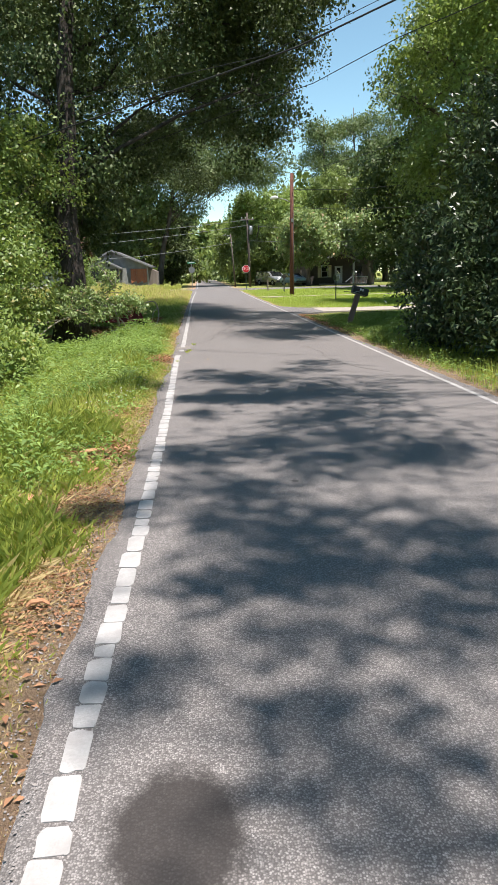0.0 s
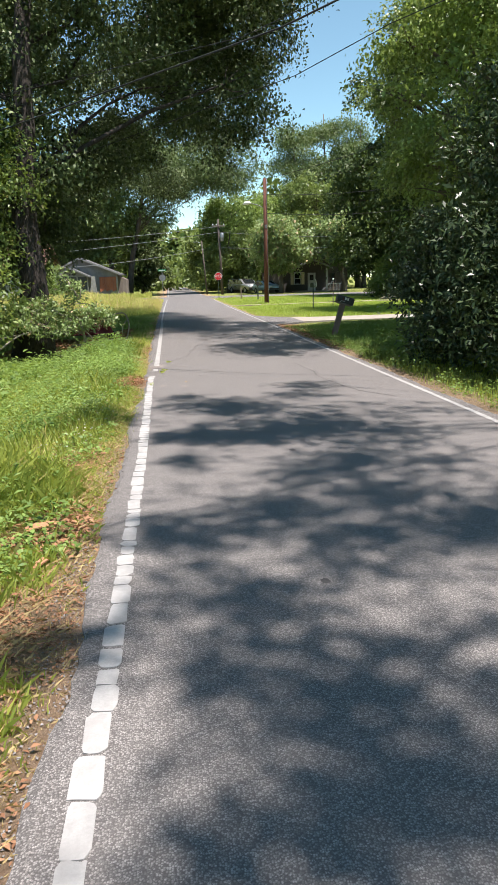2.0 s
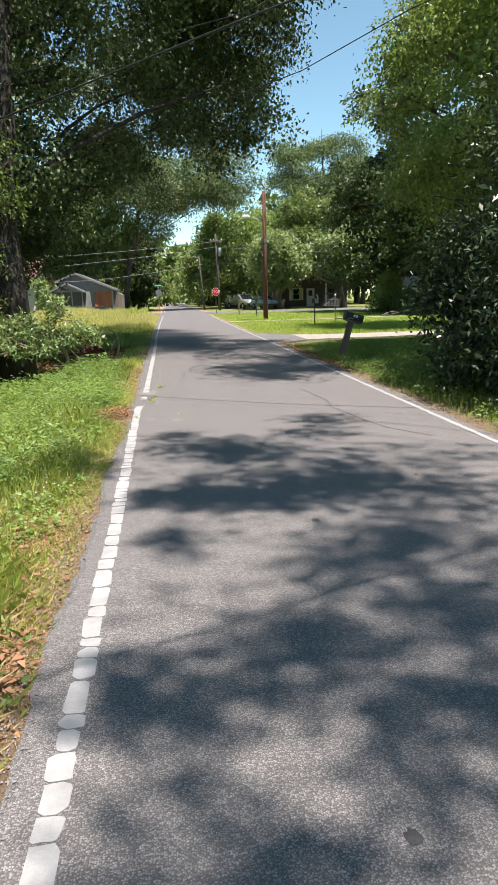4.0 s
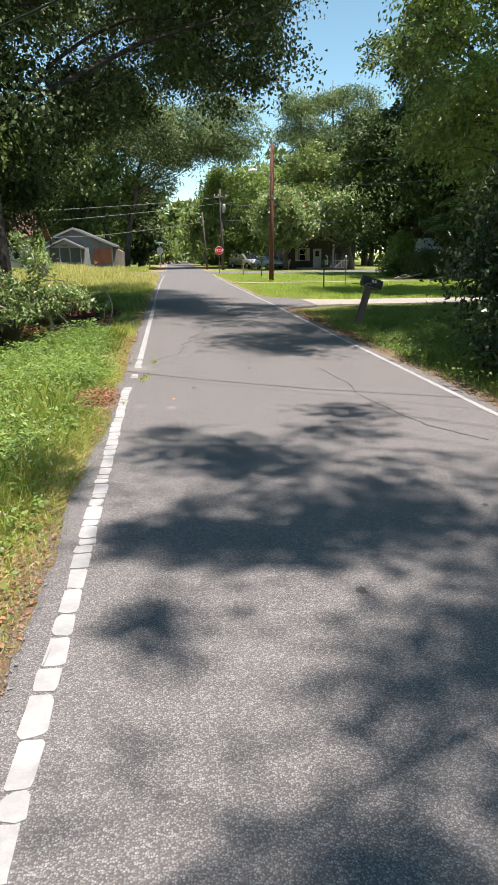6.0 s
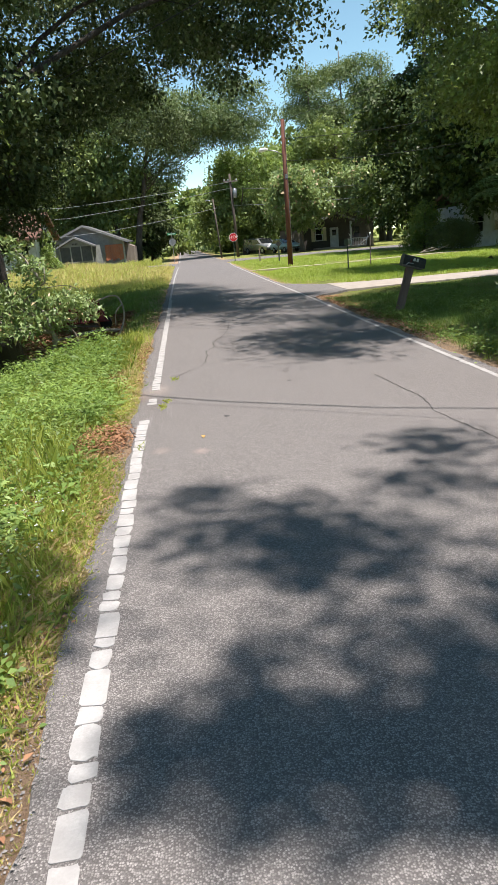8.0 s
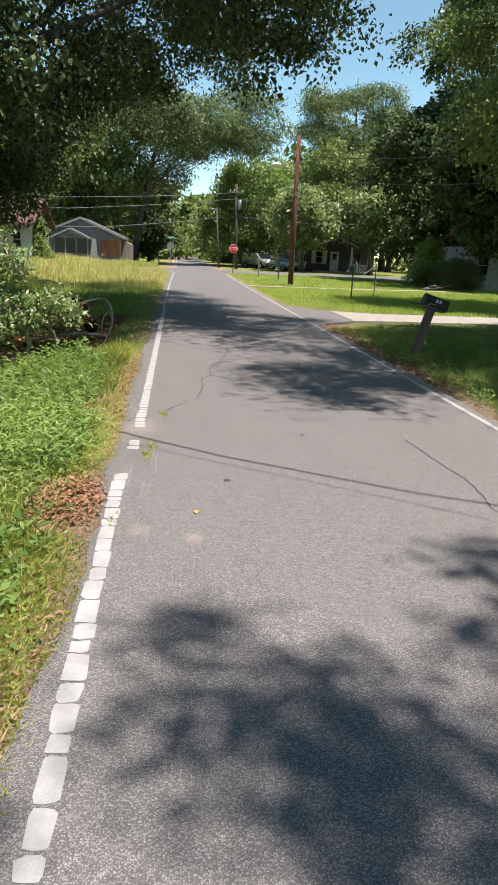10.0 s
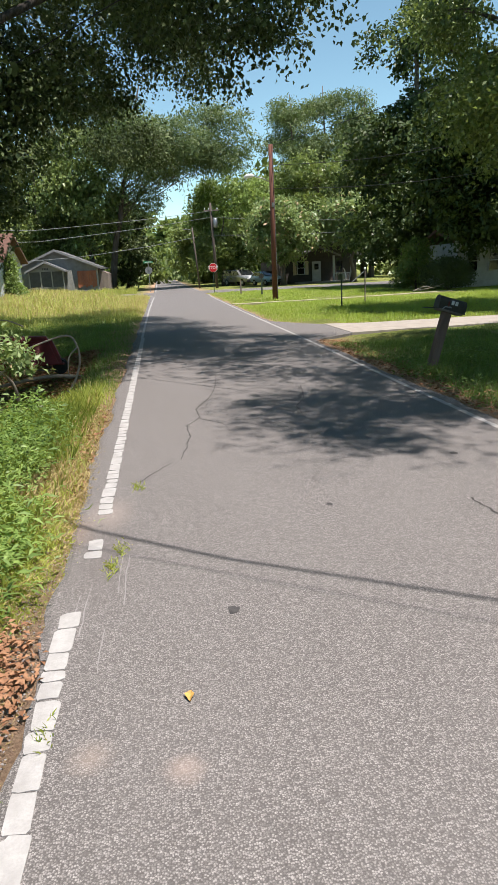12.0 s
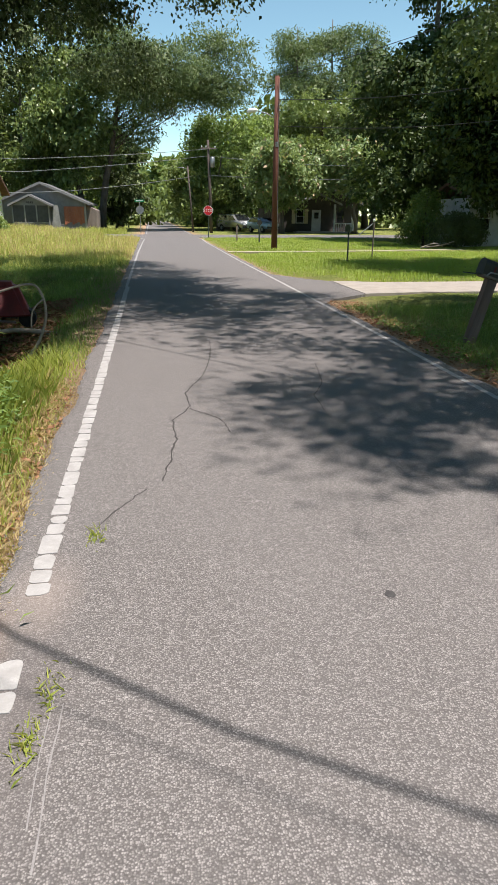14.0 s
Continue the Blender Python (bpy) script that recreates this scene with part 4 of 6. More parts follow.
def grey_house():
    h = thing("grey_house", -0.40, 81, 0, "weathered grey gabled house with screened porch and rusted panel", "house")
    h.matrix_basis = h.matrix_basis @ Matrix.Scale(0.944, 4)
    x0, x1, e, r = -14.3, -5.9, 2.8, 4.55
    xm = (x0 + x1) / 2
    part("wall", prism([(x0, -0.1), (x1, -0.1), (x1, e), (xm, r), (x0, e)], 0, 9), GREY_SIDING, h)
    part("siding", siding(bmesh.new(), x0, x1, 0, 0.3, r, 0.2, lambda z: (x0, x1) if z < e else (x0 + (z - e) / (r - e) * (xm - x0), x1 - (z - e) / (r - e) * (x1 - xm))), GREY_SIDING, h)
    gable_roof(h, x0, x1, 0, 9, e, r, ROOF_GREY, 0.5, 0.16, trim=GREY_SIDING)
    part("foundation", boxed(x0 + 0.05, x1 - 0.05, 0.05, 8.9, -0.6, -0.1), CONCRETE, h)
    # porch
    p0, p1 = -12.6, -9.2
    part("porch_floor", boxed(p0 - 0.1, p1 + 0.1, -2.2, -0.03, -0.5, 0.35), CONCRETE, h)
    gable_roof(h, p0, p1, -2.2, -0.2, 2.6, 3.4, ROOF_GREY, 0.35, 0.12, "porch_roof", GREY_SIDING)
    part("porch_gable", prism([(p0, 2.5), (p1, 2.5), ((p0 + p1) / 2, 3.3)], -2.2, -2.1), GREY_SIDING, h)
    for x in (p0, p0 + 1.15, p1 - 1.15, p1):
        part("porch_post", boxed(x - 0.06, x + 0.06, -2.2, -2.08, 0.35, 2.51, bevel=0.01), PORCH_PAINT, h)
    for a, b in ((p0 + 0.06, p0 + 1.09), (p0 + 1.21, p1 - 1.21), (p1 - 1.09, p1 - 0.06)):
        part("screen", boxed(a, b, -2.15, -2.13, 0.95, 2.51), SCREEN, h, "dark porch screen")
        rail = part("railing", boxed(a, b, -2.18, -2.12, 0.9, 0.97), PORCH_PAINT, h)
        for k in range(5):
            xk = a + (b - a) * (k + 0.5) / 5
            part("baluster", boxed(xk - 0.03, xk + 0.03, -2.17, -2.13, 0.36, 0.9), PORCH_PAINT, rail)
    part("plank_screen", prism([(-9.0, -0.4), (-8.1, -0.4), (-8.35, 2.55), (-8.75, 2.55)], -2.0, -1.9), PORCH_PAINT, h, "pale leaning plank panel")
    for k in range(8):
        x = -8.02 + k * 0.245
        part("panel_sheet", boxed(x, x + 0.235, -0.10, -0.035, 0.75 + 0.1 * (k % 3), 2.45), RUST, h, "rusted orange sheet")
    for k in range(4):
        part("number_bar", boxed(-11.2 + k * 0.16, -11.1 + k * 0.16, -2.225, -2.203, 2.68, 2.86), BLACK_METAL, h, "dark bar above the porch")
    part("corner_board", boxed(-6.05, -5.88, -0.07, 0.1, 0, e), PORCH_PAINT, h)
    part("side_shed", prism([(-5.88, -0.5), (-4.9, -0.5), (-4.9, 2.1), (-5.88, 2.6)], 0.6, 6), GREY_WOOD, h, "weathered plank lean-to")
    part("stack", boxed(-8.0, -6.4, -0.9, -0.4, -0.35, 0.45, bevel=0.05), GREY_WOOD, h, "low stack of old boards")


grey_house()


def white_house_left():
    h = thing("white_house", -9.65, 54.5, 0.25, "white painted house with a rusty brown roof and ivy", "house")
    part("wall", boxed(-9, 0, 0, 7, -0.6, 2.75), WHITE_PAINT, h)
    part("siding", siding(bmesh.new(), -9, 0, 0, 0.1, 2.7, 0.2), WHITE_PAINT, h)
    roof = part("roof", prism([(-0.55, 2.55), (3.4, 4.3), (7.5, 2.55), (7.5, 2.70), (3.4, 4.46), (-0.55, 2.71)], -9.4, 0.45, "x"), ROOF_BROWN, h)
    part("gable", prism([(0, 2.75), (7, 2.75), (3.4, 4.25)], -0.2, -0.02, "x"), WHITE_PAINT, h)
    window(h, -0.95, -0.5, -0.03, 1.2, 2.2, WHITE_PAINT)
    window(h, -3.6, -2.6, -0.03, 0.9, 2.2, WHITE_PAINT)
    part("porch_wall", boxed(-3.2, -1.7, -1.6, -1.5, -0.1, 0.95), WHITE_PAINT, h)


white_house_left()


def dark_house():
    h = thing("dark_house", 0, 84, 0, "small dark brown gabled house with a white door and cream shutters", "house")
    part("wall", prism([(13.4, -0.1), (21.5, -0.1), (21.5, 2.9), (17.45, 4.6), (13.4, 2.9)], 0, 8), DARK_SIDING, h)
    gable_roof(h, 13.4, 21.5, 0, 8, 2.9, 4.6, ROOF_GREY, 0.4, trim=GREY_SIDING)
    gable_roof(h, 14.7, 18.9, -1.9, -0.3, 2.75, 3.65, ROOF_GREY, 0.25, 0.12, "porch_roof", GREY_SIDING)
    part("porch_gable", prism([(14.7, 2.72), (18.9, 2.72), (16.8, 3.55)], -1.9, -1.8), DARK_SIDING, h)
    part("porch_floor", boxed(14.6, 21.0, -2.0, -0.02, -0.1, 0.12), CONCRETE, h)
    for x in (18.5, 20.4):
        part("porch_post", boxed(x - 0.1, x + 0.1, -1.9, -1.7, 0.12, 2.74, bevel=0.015), WHITE_PAINT, h)
    d = part("door", boxed(16.55, 17.5, -0.08, -0.01, 0.12, 2.2), WHITE_PAINT, h, "white door with a small dark light")
    part("door_light", boxed(16.8, 17.25, -0.10, -0.082, 1.35, 1.95), GLASS, d)
    part("wreath", boxed(16.9, 17.15, -0.125, -0.102, 1.5, 1.75, bevel=0.01), BLACK_METAL, d)
    window(h, 14.95, 15.65, -0.01, 0.95, 2.2, WHITE_PAINT)
    for x in (14.45, 15.78):
        part("shutter", boxed(x, x + 0.36, -0.07, -0.012, 0.85, 2.3), surface("cream_shutter_paint", (0.62, 0.54, 0.36), (0.54, 0.47, 0.31)), h, "cream shutter")
    window(h, 19.2, 19.9, -0.01, 0.95, 2.1, DARK_SIDING)
    part("porch_rail", boxed(18.6, 20.3, -1.86, -1.78, 0.85, 0.93), WHITE_PAINT, h)
    for k in range(9):
        part("baluster", boxed(18.75 + k * 0.18, 18.79 + k * 0.18, -1.84, -1.8, 0.12, 0.85), WHITE_PAINT, h)
    for k in range(11):
        part("plank", boxed(10.9 + k * 0.21, 11.09 + k * 0.21, -0.5, -0.42, -0.05, 2.3 + 0.04 * math.sin(k * 2.1)), GREY_WOOD, h, "weathered fence plank" if k == 0 else "")


dark_house()


def white_house_right():
    h = thing("white_house", 18.9, 52.6, 0, "low white board house with a brown roof in the shade", "house")
    part("wall", boxed(0, 13, 0, 5, -0.2, 2.75), WHITE_PAINT, h)
    part("siding", siding(bmesh.new(), 0, 13, 0, 0.1, 2.7, 0.2), WHITE_PAINT, h)
    part("roof", prism([(-0.6, 2.72), (2.5, 3.5), (5.6, 2.72), (5.6, 2.88), (2.5, 3.68), (-0.6, 2.88)], -0.5, 13.5, "x"), ROOF_BROWN, h)
    part("fascia", boxed(-0.5, 13.5, -0.66, -0.61, 2.66, 2.86), WHITE_PAINT, h)
    window(h, 0.7, 1.3, -0.03, 1.0, 2.2, WHITE_PAINT)
    window(h, 2.1, 2.7, -0.03, 1.0, 2.2, WHITE_PAINT)
    d = part("door", boxed(3.7, 4.6, -0.09, -0.03, 0.05, 2.15), SCREEN, h, "dark screen door")
    part("door_frame", box(box(boxed(3.58, 3.69, -0.10, -0.03, 0.05, 2.28), 4.61, 4.72, -0.10, -0.03, 0.05, 2.28), 3.69, 4.61, -0.10, -0.03, 2.16, 2.28), WHITE_PAINT, d)
    window(h, 5.6, 6.6, -0.03, 0.9, 2.2, WHITE_PAINT)
    for x in (5.0, 7.2):
        part("porch_post", boxed(x, x + 0.13, -1.5, -1.37, 0, 2.6, bevel=0.01), WHITE_PAINT, h)
    part("step", boxed(3.3, 7.6, -1.6, -0.03, -0.1, 0.14, bevel=0.02), CONCRETE, h)


white_house_right()


# ---------------------------------------------------------------- vehicles
def vehicle(name, x, y, turn, label, paint, tall, length, width):
    v = thing(name, x, y, 0, label, "car", "parked vehicles", turn)
    L, W = length / 2, width / 2
    if tall:
        side = [(-L, 0.42), (L - 0.1, 0.42), (L, 0.62), (L - 0.05, 0.98), (L - 1.05, 1.08), (L - 1.75, 1.68), (-L + 0.25, 1.74), (-L, 1.05)]
        glass = [(L - 1.2, 1.10), (L - 1.8, 1.60), (-L + 0.35, 1.66), (-L + 0.12, 1.10)]
    else:
        side = [(-L, 0.36), (L - 0.08, 0.36), (L, 0.55), (L - 0.12, 0.82), (L - 1.15, 0.95), (L - 1.95, 1.40), (-L + 0.9, 1.42), (-L + 0.15, 1.0), (-L, 0.9)]
        glass = [(L - 1.28, 0.97), (L - 1.98, 1.35), (-L + 0.95, 1.37), (-L + 0.35, 1.0)]
    bm = prism(side, -W, W)
    bmesh.ops.bevel(bm, geom=list(bm.edges), offset=0.07, segments=3, affect="EDGES")
    part("body", bm, paint, v, smooth=True)
    part("side_glass", prism(glass, -W - 0.012, W + 0.012), GLASS, v, "dark side windows")
    zs, zt = glass[0][1], glass[1][1]
    bm = bmesh.new()
    q = [bm.verts.new(c) for c in ((glass[0][0] + 0.16, -W + 0.16, zs + 0.02), (glass[0][0] + 0.16, W - 0.16, zs + 0.02), (glass[1][0] + 0.12, W - 0.22, zt + 0.02), (glass[1][0] + 0.12, -W + 0.22, zt + 0.02))]
    f = bm.faces.new(q)
    g = bmesh.ops.extrude_face_region(bm, geom=[f])
    bmesh.ops.translate(bm, verts=[e for e in g["geom"] if isinstance(e, bmesh.types.BMVert)], vec=(0.05, 0, 0.04))
    part("windscreen", bm, GLASS, v)
    part("bumper", boxed(L - 0.05, L + 0.07, -W + 0.05, W - 0.05, 0.40, 0.58, bevel=0.03), BLACK_METAL, v)
    for s in (-1, 1):
        part("headlight", boxed(L - 0.12, L + 0.03, s * (W - 0.28) - 0.16, s * (W - 0.28) + 0.16, 0.66, 0.80, bevel=0.02), SIGN_WHITE, v)
    r = 0.36 if tall else 0.31
    for px in (-L + 0.85, L - 0.85):
        for s in (-1, 1):
            bm = bmesh.new()
            tube(bm, [(px, s * (W - 0.20), r), (px, s * (W + 0.015), r)], [r, r], 18)
            w = part("wheel", bm, TYRE, v)
            bm = bmesh.new()
            tube(bm, [(px, s * (W + 0.005), r), (px, s * (W + 0.03), r)], [r * 0.6, r * 0.5], 14)
            part("rim", bm, GALV, w)
    return v


vehicle("suv", 9.1, 87.0, -62, "silver sport utility car parked in the shade", CAR_SILVER, True, 4.7, 1.85)
vehicle("hatchback", 11.35, 83.0, -68, "small pale blue car parked beside the silver one", CAR_BLUE, False, 4.0, 1.7)


# ---------------------------------------------------------------- poles, cables and signs
def cable(name, pts, r, mat, label, sag=0.0):
    """A hanging cable through the given points."""
    out = []
    for a, b in zip(pts, pts[1:]):
        for i in range(8):
            t = i / 8
            p = Vector(a).lerp(Vector(b), t)
            p.z -= math.sin(math.pi * t) * sag
            out.append(p)
    out.append(Vector(pts[-1]))
    ob = part(name, tube(bmesh.new(), out, [r] * len(out), 6), mat, smooth=True)
    return tagged(ob, label, "cable")


pole = thing("utility_pole", 6.55, 49.4, 0, "reddish brown creosoted wooden utility pole with a street lamp arm", "utility pole")
part("shaft", tube(bmesh.new(), [(0, 0, -0.3), (0.01, 0, 4), (0.02, 0, 8.25)], [0.165, 0.145, 0.115], 14), POLE_WOOD, pole, smooth=True)
arm = part("lamp_arm", tube(bmesh.new(), [(-0.10, 0, 6.35), (-0.5, 0, 6.55), (-1.0, 0, 6.66)], [0.028, 0.026, 0.024], 8), GALV, pole, smooth=True)
bm = tube(bmesh.new(), [(-0.95, 0, 6.68), (-1.1, 0, 6.69), (-1.35, 0, 6.66), (-1.5, 0, 6.6)], [0.05, 0.11, 0.12, 0.05], 10)
part("lamp_head", bm, SIGN_WHITE, arm, "pale street lamp head", smooth=True)
part("ground_wire", tube(bmesh.new(), [(0.13, -0.13, 0.0), (0.09, -0.12, 7.9)], [0.012, 0.012], 6), GALV, pole)
part("bolt_plate", boxed(-0.05, 0.09, -0.15, -0.11, 5.0, 5.25, bevel=0.01), GALV, pole)

pole2 = thing("utility_pole", 5.9, 81.0, 0, "dark wooden utility pole with a grey transformer can", "utility pole")
part("shaft", tube(bmesh.new(), [(0, 0, -0.3), (-0.1, 0, 4), (-0.25, 0, 8.3)], [0.16, 0.14, 0.11], 12), OLD_POLE, pole2, smooth=True)
part("transformer", tube(bmesh.new(), [(0.15, -0.1, 5.9), (0.15, -0.1, 5.95), (0.15, -0.1, 6.75), (0.15, -0.1, 6.85)], [0.16, 0.22, 0.22, 0.12], 14), GALV, pole2, "grey transformer can", smooth=True)
part("crossarm", boxed(-0.95, 0.55, -0.2, -0.1, 7.5, 7.62, bevel=0.01), GREY_WOOD, pole2)
for x in (-0.85, -0.45, 0.4):
    part("insulator", tube(bmesh.new(), [(x, -0.15, 7.62), (x, -0.15, 7.7), (x, -0.15, 7.8)], [0.03, 0.055, 0.03], 8), SIGN_WHITE, pole2)
pole3 = thing("utility_pole", 4.3, 84.0, 0, "thin leaning wooden lamp pole", "utility pole", lean=(0, -4))
part("shaft", tube(bmesh.new(), [(0, 0, -0.3), (0, 0, 6.2)], [0.10, 0.07], 10), OLD_POLE, pole3, smooth=True)
part("lamp_arm", tube(bmesh.new(), [(0, 0, 5.9), (-0.5, 0, 6.1), (-1.0, 0, 6.1)], [0.03, 0.03, 0.05], 8), GALV, pole3, smooth=True)

OVER = "black service cable sagging over the lane"
cable("service_cable", [(11.0, 8.6, 8.6), (3.38, 12.38, 6.0), (1.75, 13.42, 5.54), (0.86, 14.12, 5.43), (-5.2, 20.35, 5.09), (-16.0, 31.5, 5.3)], 0.016, CABLE, OVER)
cable("service_cable", [(14.0, 11.0, 9.2), (4.6, 16.8, 6.75), (3.0, 19.0, 6.35), (-6.0, 30.0, 5.6), (-16.0, 42.0, 5.6)], 0.010, CABLE, OVER)
cable("service_cable", [(-14.0, -0.9, 6.6), (1.8, 5.4, 6.4), (14.0, 10.2, 8.2)], 0.013, CABLE, OVER, 0.05)
cable("service_cable", [(-4.83, 17.73, 5.3), (1.12, 13.63, 5.45), (2.31, 12.81, 5.75), (8.27, 8.71, 7.4)], 0.006, CABLE, "thin black telephone wire over the lane")
LINE = "pale bare cable strung between utility poles"
cable("power_line", [(5.7, 80.9, 5.2), (24.0, 74.0, 5.0)], 0.022, CABLE_PALE, LINE, 0.3)
cable("power_line", [(5.75, 80.9, 6.9), (24.0, 74.0, 6.0)], 0.018, CABLE_PALE, LINE, 0.4)
cable("power_line", [(5.6, 80.9, 7.5), (-9.0, 64.0, 5.2), (-22.0, 50.0, 5.4)], 0.02, CABLE_PALE, LINE, 0.1)
cable("power_line", [(5.6, 80.9, 6.9), (-9.0, 66.0, 4.5), (-22.0, 53.0, 4.4)], 0.02, CABLE_PALE, LINE, 0.1)
cable("power_line", [(4.2, 83.9, 5.2), (-6.6, 72.0, 3.4), (-17.0, 60.0, 2.9)], 0.022, CABLE_PALE, LINE, 0.1)
cable("power_line", [(6.57, 49.4, 8.2), (15.0, 34.0, 9.4)], 0.014, CABLE, LINE, 0.3)
cable("power_line", [(6.57, 49.4, 7.2), (16.5, 33.0, 6.6)], 0.014, CABLE, LINE, 0.5)
cable("power_line", [(6.57, 49.4, 6.0), (17.0, 33.0, 5.4)], 0.014, CABLE, LINE, 0.5)
cable("power_line", [(6.57, 49.4, 8.15), (5.5, 80.9, 7.7)], 0.014, CABLE, LINE, 0.5)


def octagon(r, y0, y1, z):
    return prism([(r * math.cos(math.radians(22.5 + 45 * k)), z + r * math.sin(math.radians(22.5 + 45 * k))) for k in range(8)], y0, y1)


def letters(text, size, x, y, z, mat, parent, name="lettering"):
    cu = bpy.data.curves.new(name, "FONT")
    cu.body, cu.size, cu.align_x, cu.align_y, cu.extrude = text, size, "CENTER", "CENTER", 0.002
    tmp = bpy.data.objects.new(name, cu)
    me = bpy.data.meshes.new_from_object(tmp)
    bpy.data.objects.remove(tmp)
    me.transform(Matrix.Translation((x, y, z)) @ Matrix.Rotation(math.radians(90), 4, "X"))
    return link_mesh(name, me, mat, parent)


stop = thing("stop_sign", 4.42, 66.4, 0, "red octagonal stop sign with white letters on a steel post", "road sign")
part("post", boxed(-0.03, 0.03, 0.0, 0.05, -0.2, 2.0, bevel=0.008), DARK_STEEL, stop)
plate = part("plate", octagon(0.375, -0.012, -0.004, 1.98), SIGN_WHITE, stop, "white sign rim")
face = part("sign_face", octagon(0.345, -0.018, -0.0125, 1.98), STOP_RED, plate, "red sign face")
letters("STOP", 0.33, 0, -0.021, 1.98, SIGN_WHITE, plate)

back = thing("stop_sign", -0.9, 79.5, 0, "bare metal back of a stop sign below a green sign", "road sign")
part("post", boxed(-0.03, 0.03, 0.0, 0.05, -0.2, 3.0, bevel=0.008), GALV, back)
part("plate", octagon(0.375, 0.055, 0.063, 2.05), GALV, back)
part("street_name_plate", boxed(-0.45, 0.45, 0.0, 0.02, 2.75, 2.95), SIGN_GREEN, back, "green street name plate")
part("lettering_bar", boxed(-0.32, 0.32, -0.004, -0.001, 2.82, 2.88), SIGN_WHITE, back)


# ---------------------------------------------------------------- mailboxes
def box_shell(length, w, h):
    """A round-topped mailbox body along x, its floor at z = 0."""
    pts = [(-w / 2, 0), (w / 2, 0), (w / 2, h - w / 2)]
    pts += [(w / 2 * math.cos(a), h - w / 2 + w / 2 * math.sin(a)) for a in np.linspace(0.25, math.pi - 0.25, 9)]
    pts += [(-w / 2, h - w / 2)]
    return prism(pts, -length / 2, length / 2, "x")


mb = thing("mailbox", 4.72, 22.1, -0.08, "black metal mailbox on a leaning weathered wooden post", "mailbox", lean=(-3, 17), turn=4)
part("post", boxed(-0.078, 0.078, -0.07, 0.07, -0.3, 0.98, bevel=0.014), POST_WOOD, mb)
part("platform", boxed(-0.20, 0.26, -0.10, 0.10, 0.98, 1.01, bevel=0.004), GREY_WOOD, mb)
bm = box_shell(0.52, 0.19, 0.23)
bmesh.ops.transform(bm, matrix=pose(0.05, 0, 1.012), verts=bm.verts)
body = part("box", bm, BLACK_METAL, mb, smooth=False)
bm = box_shell(0.012, 0.21, 0.24)
bmesh.ops.transform(bm, matrix=pose(-0.218, 0, 1.008), verts=bm.verts)
part("rear_rim", bm, BLACK_METAL, body)
bm = box_shell(0.012, 0.20, 0.24)
bmesh.ops.transform(bm, matrix=pose(-0.24, 0, 1.0) @ pose(0, 0, 0, 0, -100, 0), verts=bm.verts)
part("open_door", bm, BLACK_METAL, body, "open mailbox door hanging down")
for k, (a, b) in enumerate(((0.00, 0.055), (0.075, 0.13))):
    part("sticker", boxed(a, b, -0.098, -0.0955, 1.12, 1.19), SIGN_WHITE, body, "white sticker with unreadable bars")
part("flag", boxed(-0.06, -0.04, -0.108, -0.098, 1.06, 1.16), RED_PLASTIC, body, "small red flag")
part("bracket", tube(bmesh.new(), [(-0.15, -0.09, 1.0), (-0.1, -0.1, 1.06), (0.02, -0.1, 1.07)], [0.012] * 3, 6), GALV, mb)

mb2 = thing("mailbox", 7.75, 39.4, -0.05, "grey mailbox with a raised arched door on a thin dark post", "mailbox", turn=62)
part("post", tube(bmesh.new(), [(0, 0, -0.2), (0, 0, 1.18)], [0.035, 0.032], 8), DARK_STEEL, mb2)
bm = box_shell(0.5, 0.2, 0.26)
bmesh.ops.transform(bm, matrix=pose(0, 0, 1.18), verts=bm.verts)
part("box", bm, DARK_STEEL, mb2)
part("arched_arm", tube(bmesh.new(), [(0.27, -0.1, 1.2), (0.30, -0.1, 1.42), (0.16, -0.1, 1.58), (-0.1, -0.1, 1.66)], [0.02, 0.025, 0.025, 0.012], 8), SIGN_WHITE, mb2, "pale curved arm")
mb3 = thing("yard_ornament", 9.0, 41.0, 0, "pale crossed stakes standing in the lawn", "yard ornament")
part("stake", tube(bmesh.new(), [(-0.35, 0, 0.95), (0.28, 0, 1.45)], [0.025, 0.02], 6), GALV, mb3)
part("stake", tube(bmesh.new(), [(0.28, 0, -0.1), (0.28, 0, 1.5)], [0.025, 0.03], 6), GREY_WOOD, mb3)
part("finial", tube(bmesh.new(), [(0.28, 0, 1.48), (0.28, 0, 1.54), (0.28, 0, 1.6)], [0.03, 0.06, 0.03], 8), SIGN_WHITE, mb3)
for x, y, h, mat, lab in ((6.05, 61.8, 1.0, GREY_WOOD, "short weathered wooden stake in the grass"), (6.95, 57.2, 1.25, DARK_STEEL, "short dark metal stake with a round reflector")):
    st = thing("marker_stake", x, y, -0.03, lab, "stake")
    part("stake", boxed(-0.05, 0.05, -0.03, 0.03, -0.2, h, bevel=0.01), mat, st)
    if mat is DARK_STEEL:
        part("reflector", octagon(0.17, -0.05, -0.035, h + 0.02), BLACK_METAL, st)
old = thing("old_post", 7.0, 16.6, -0.05, "old grey wooden post leaning among the bushes", "post", lean=(0, 5))
part("stake", boxed(-0.06, 0.06, -0.06, 0.06, -0.3, 1.9, bevel=0.015), GREY_WOOD, old)


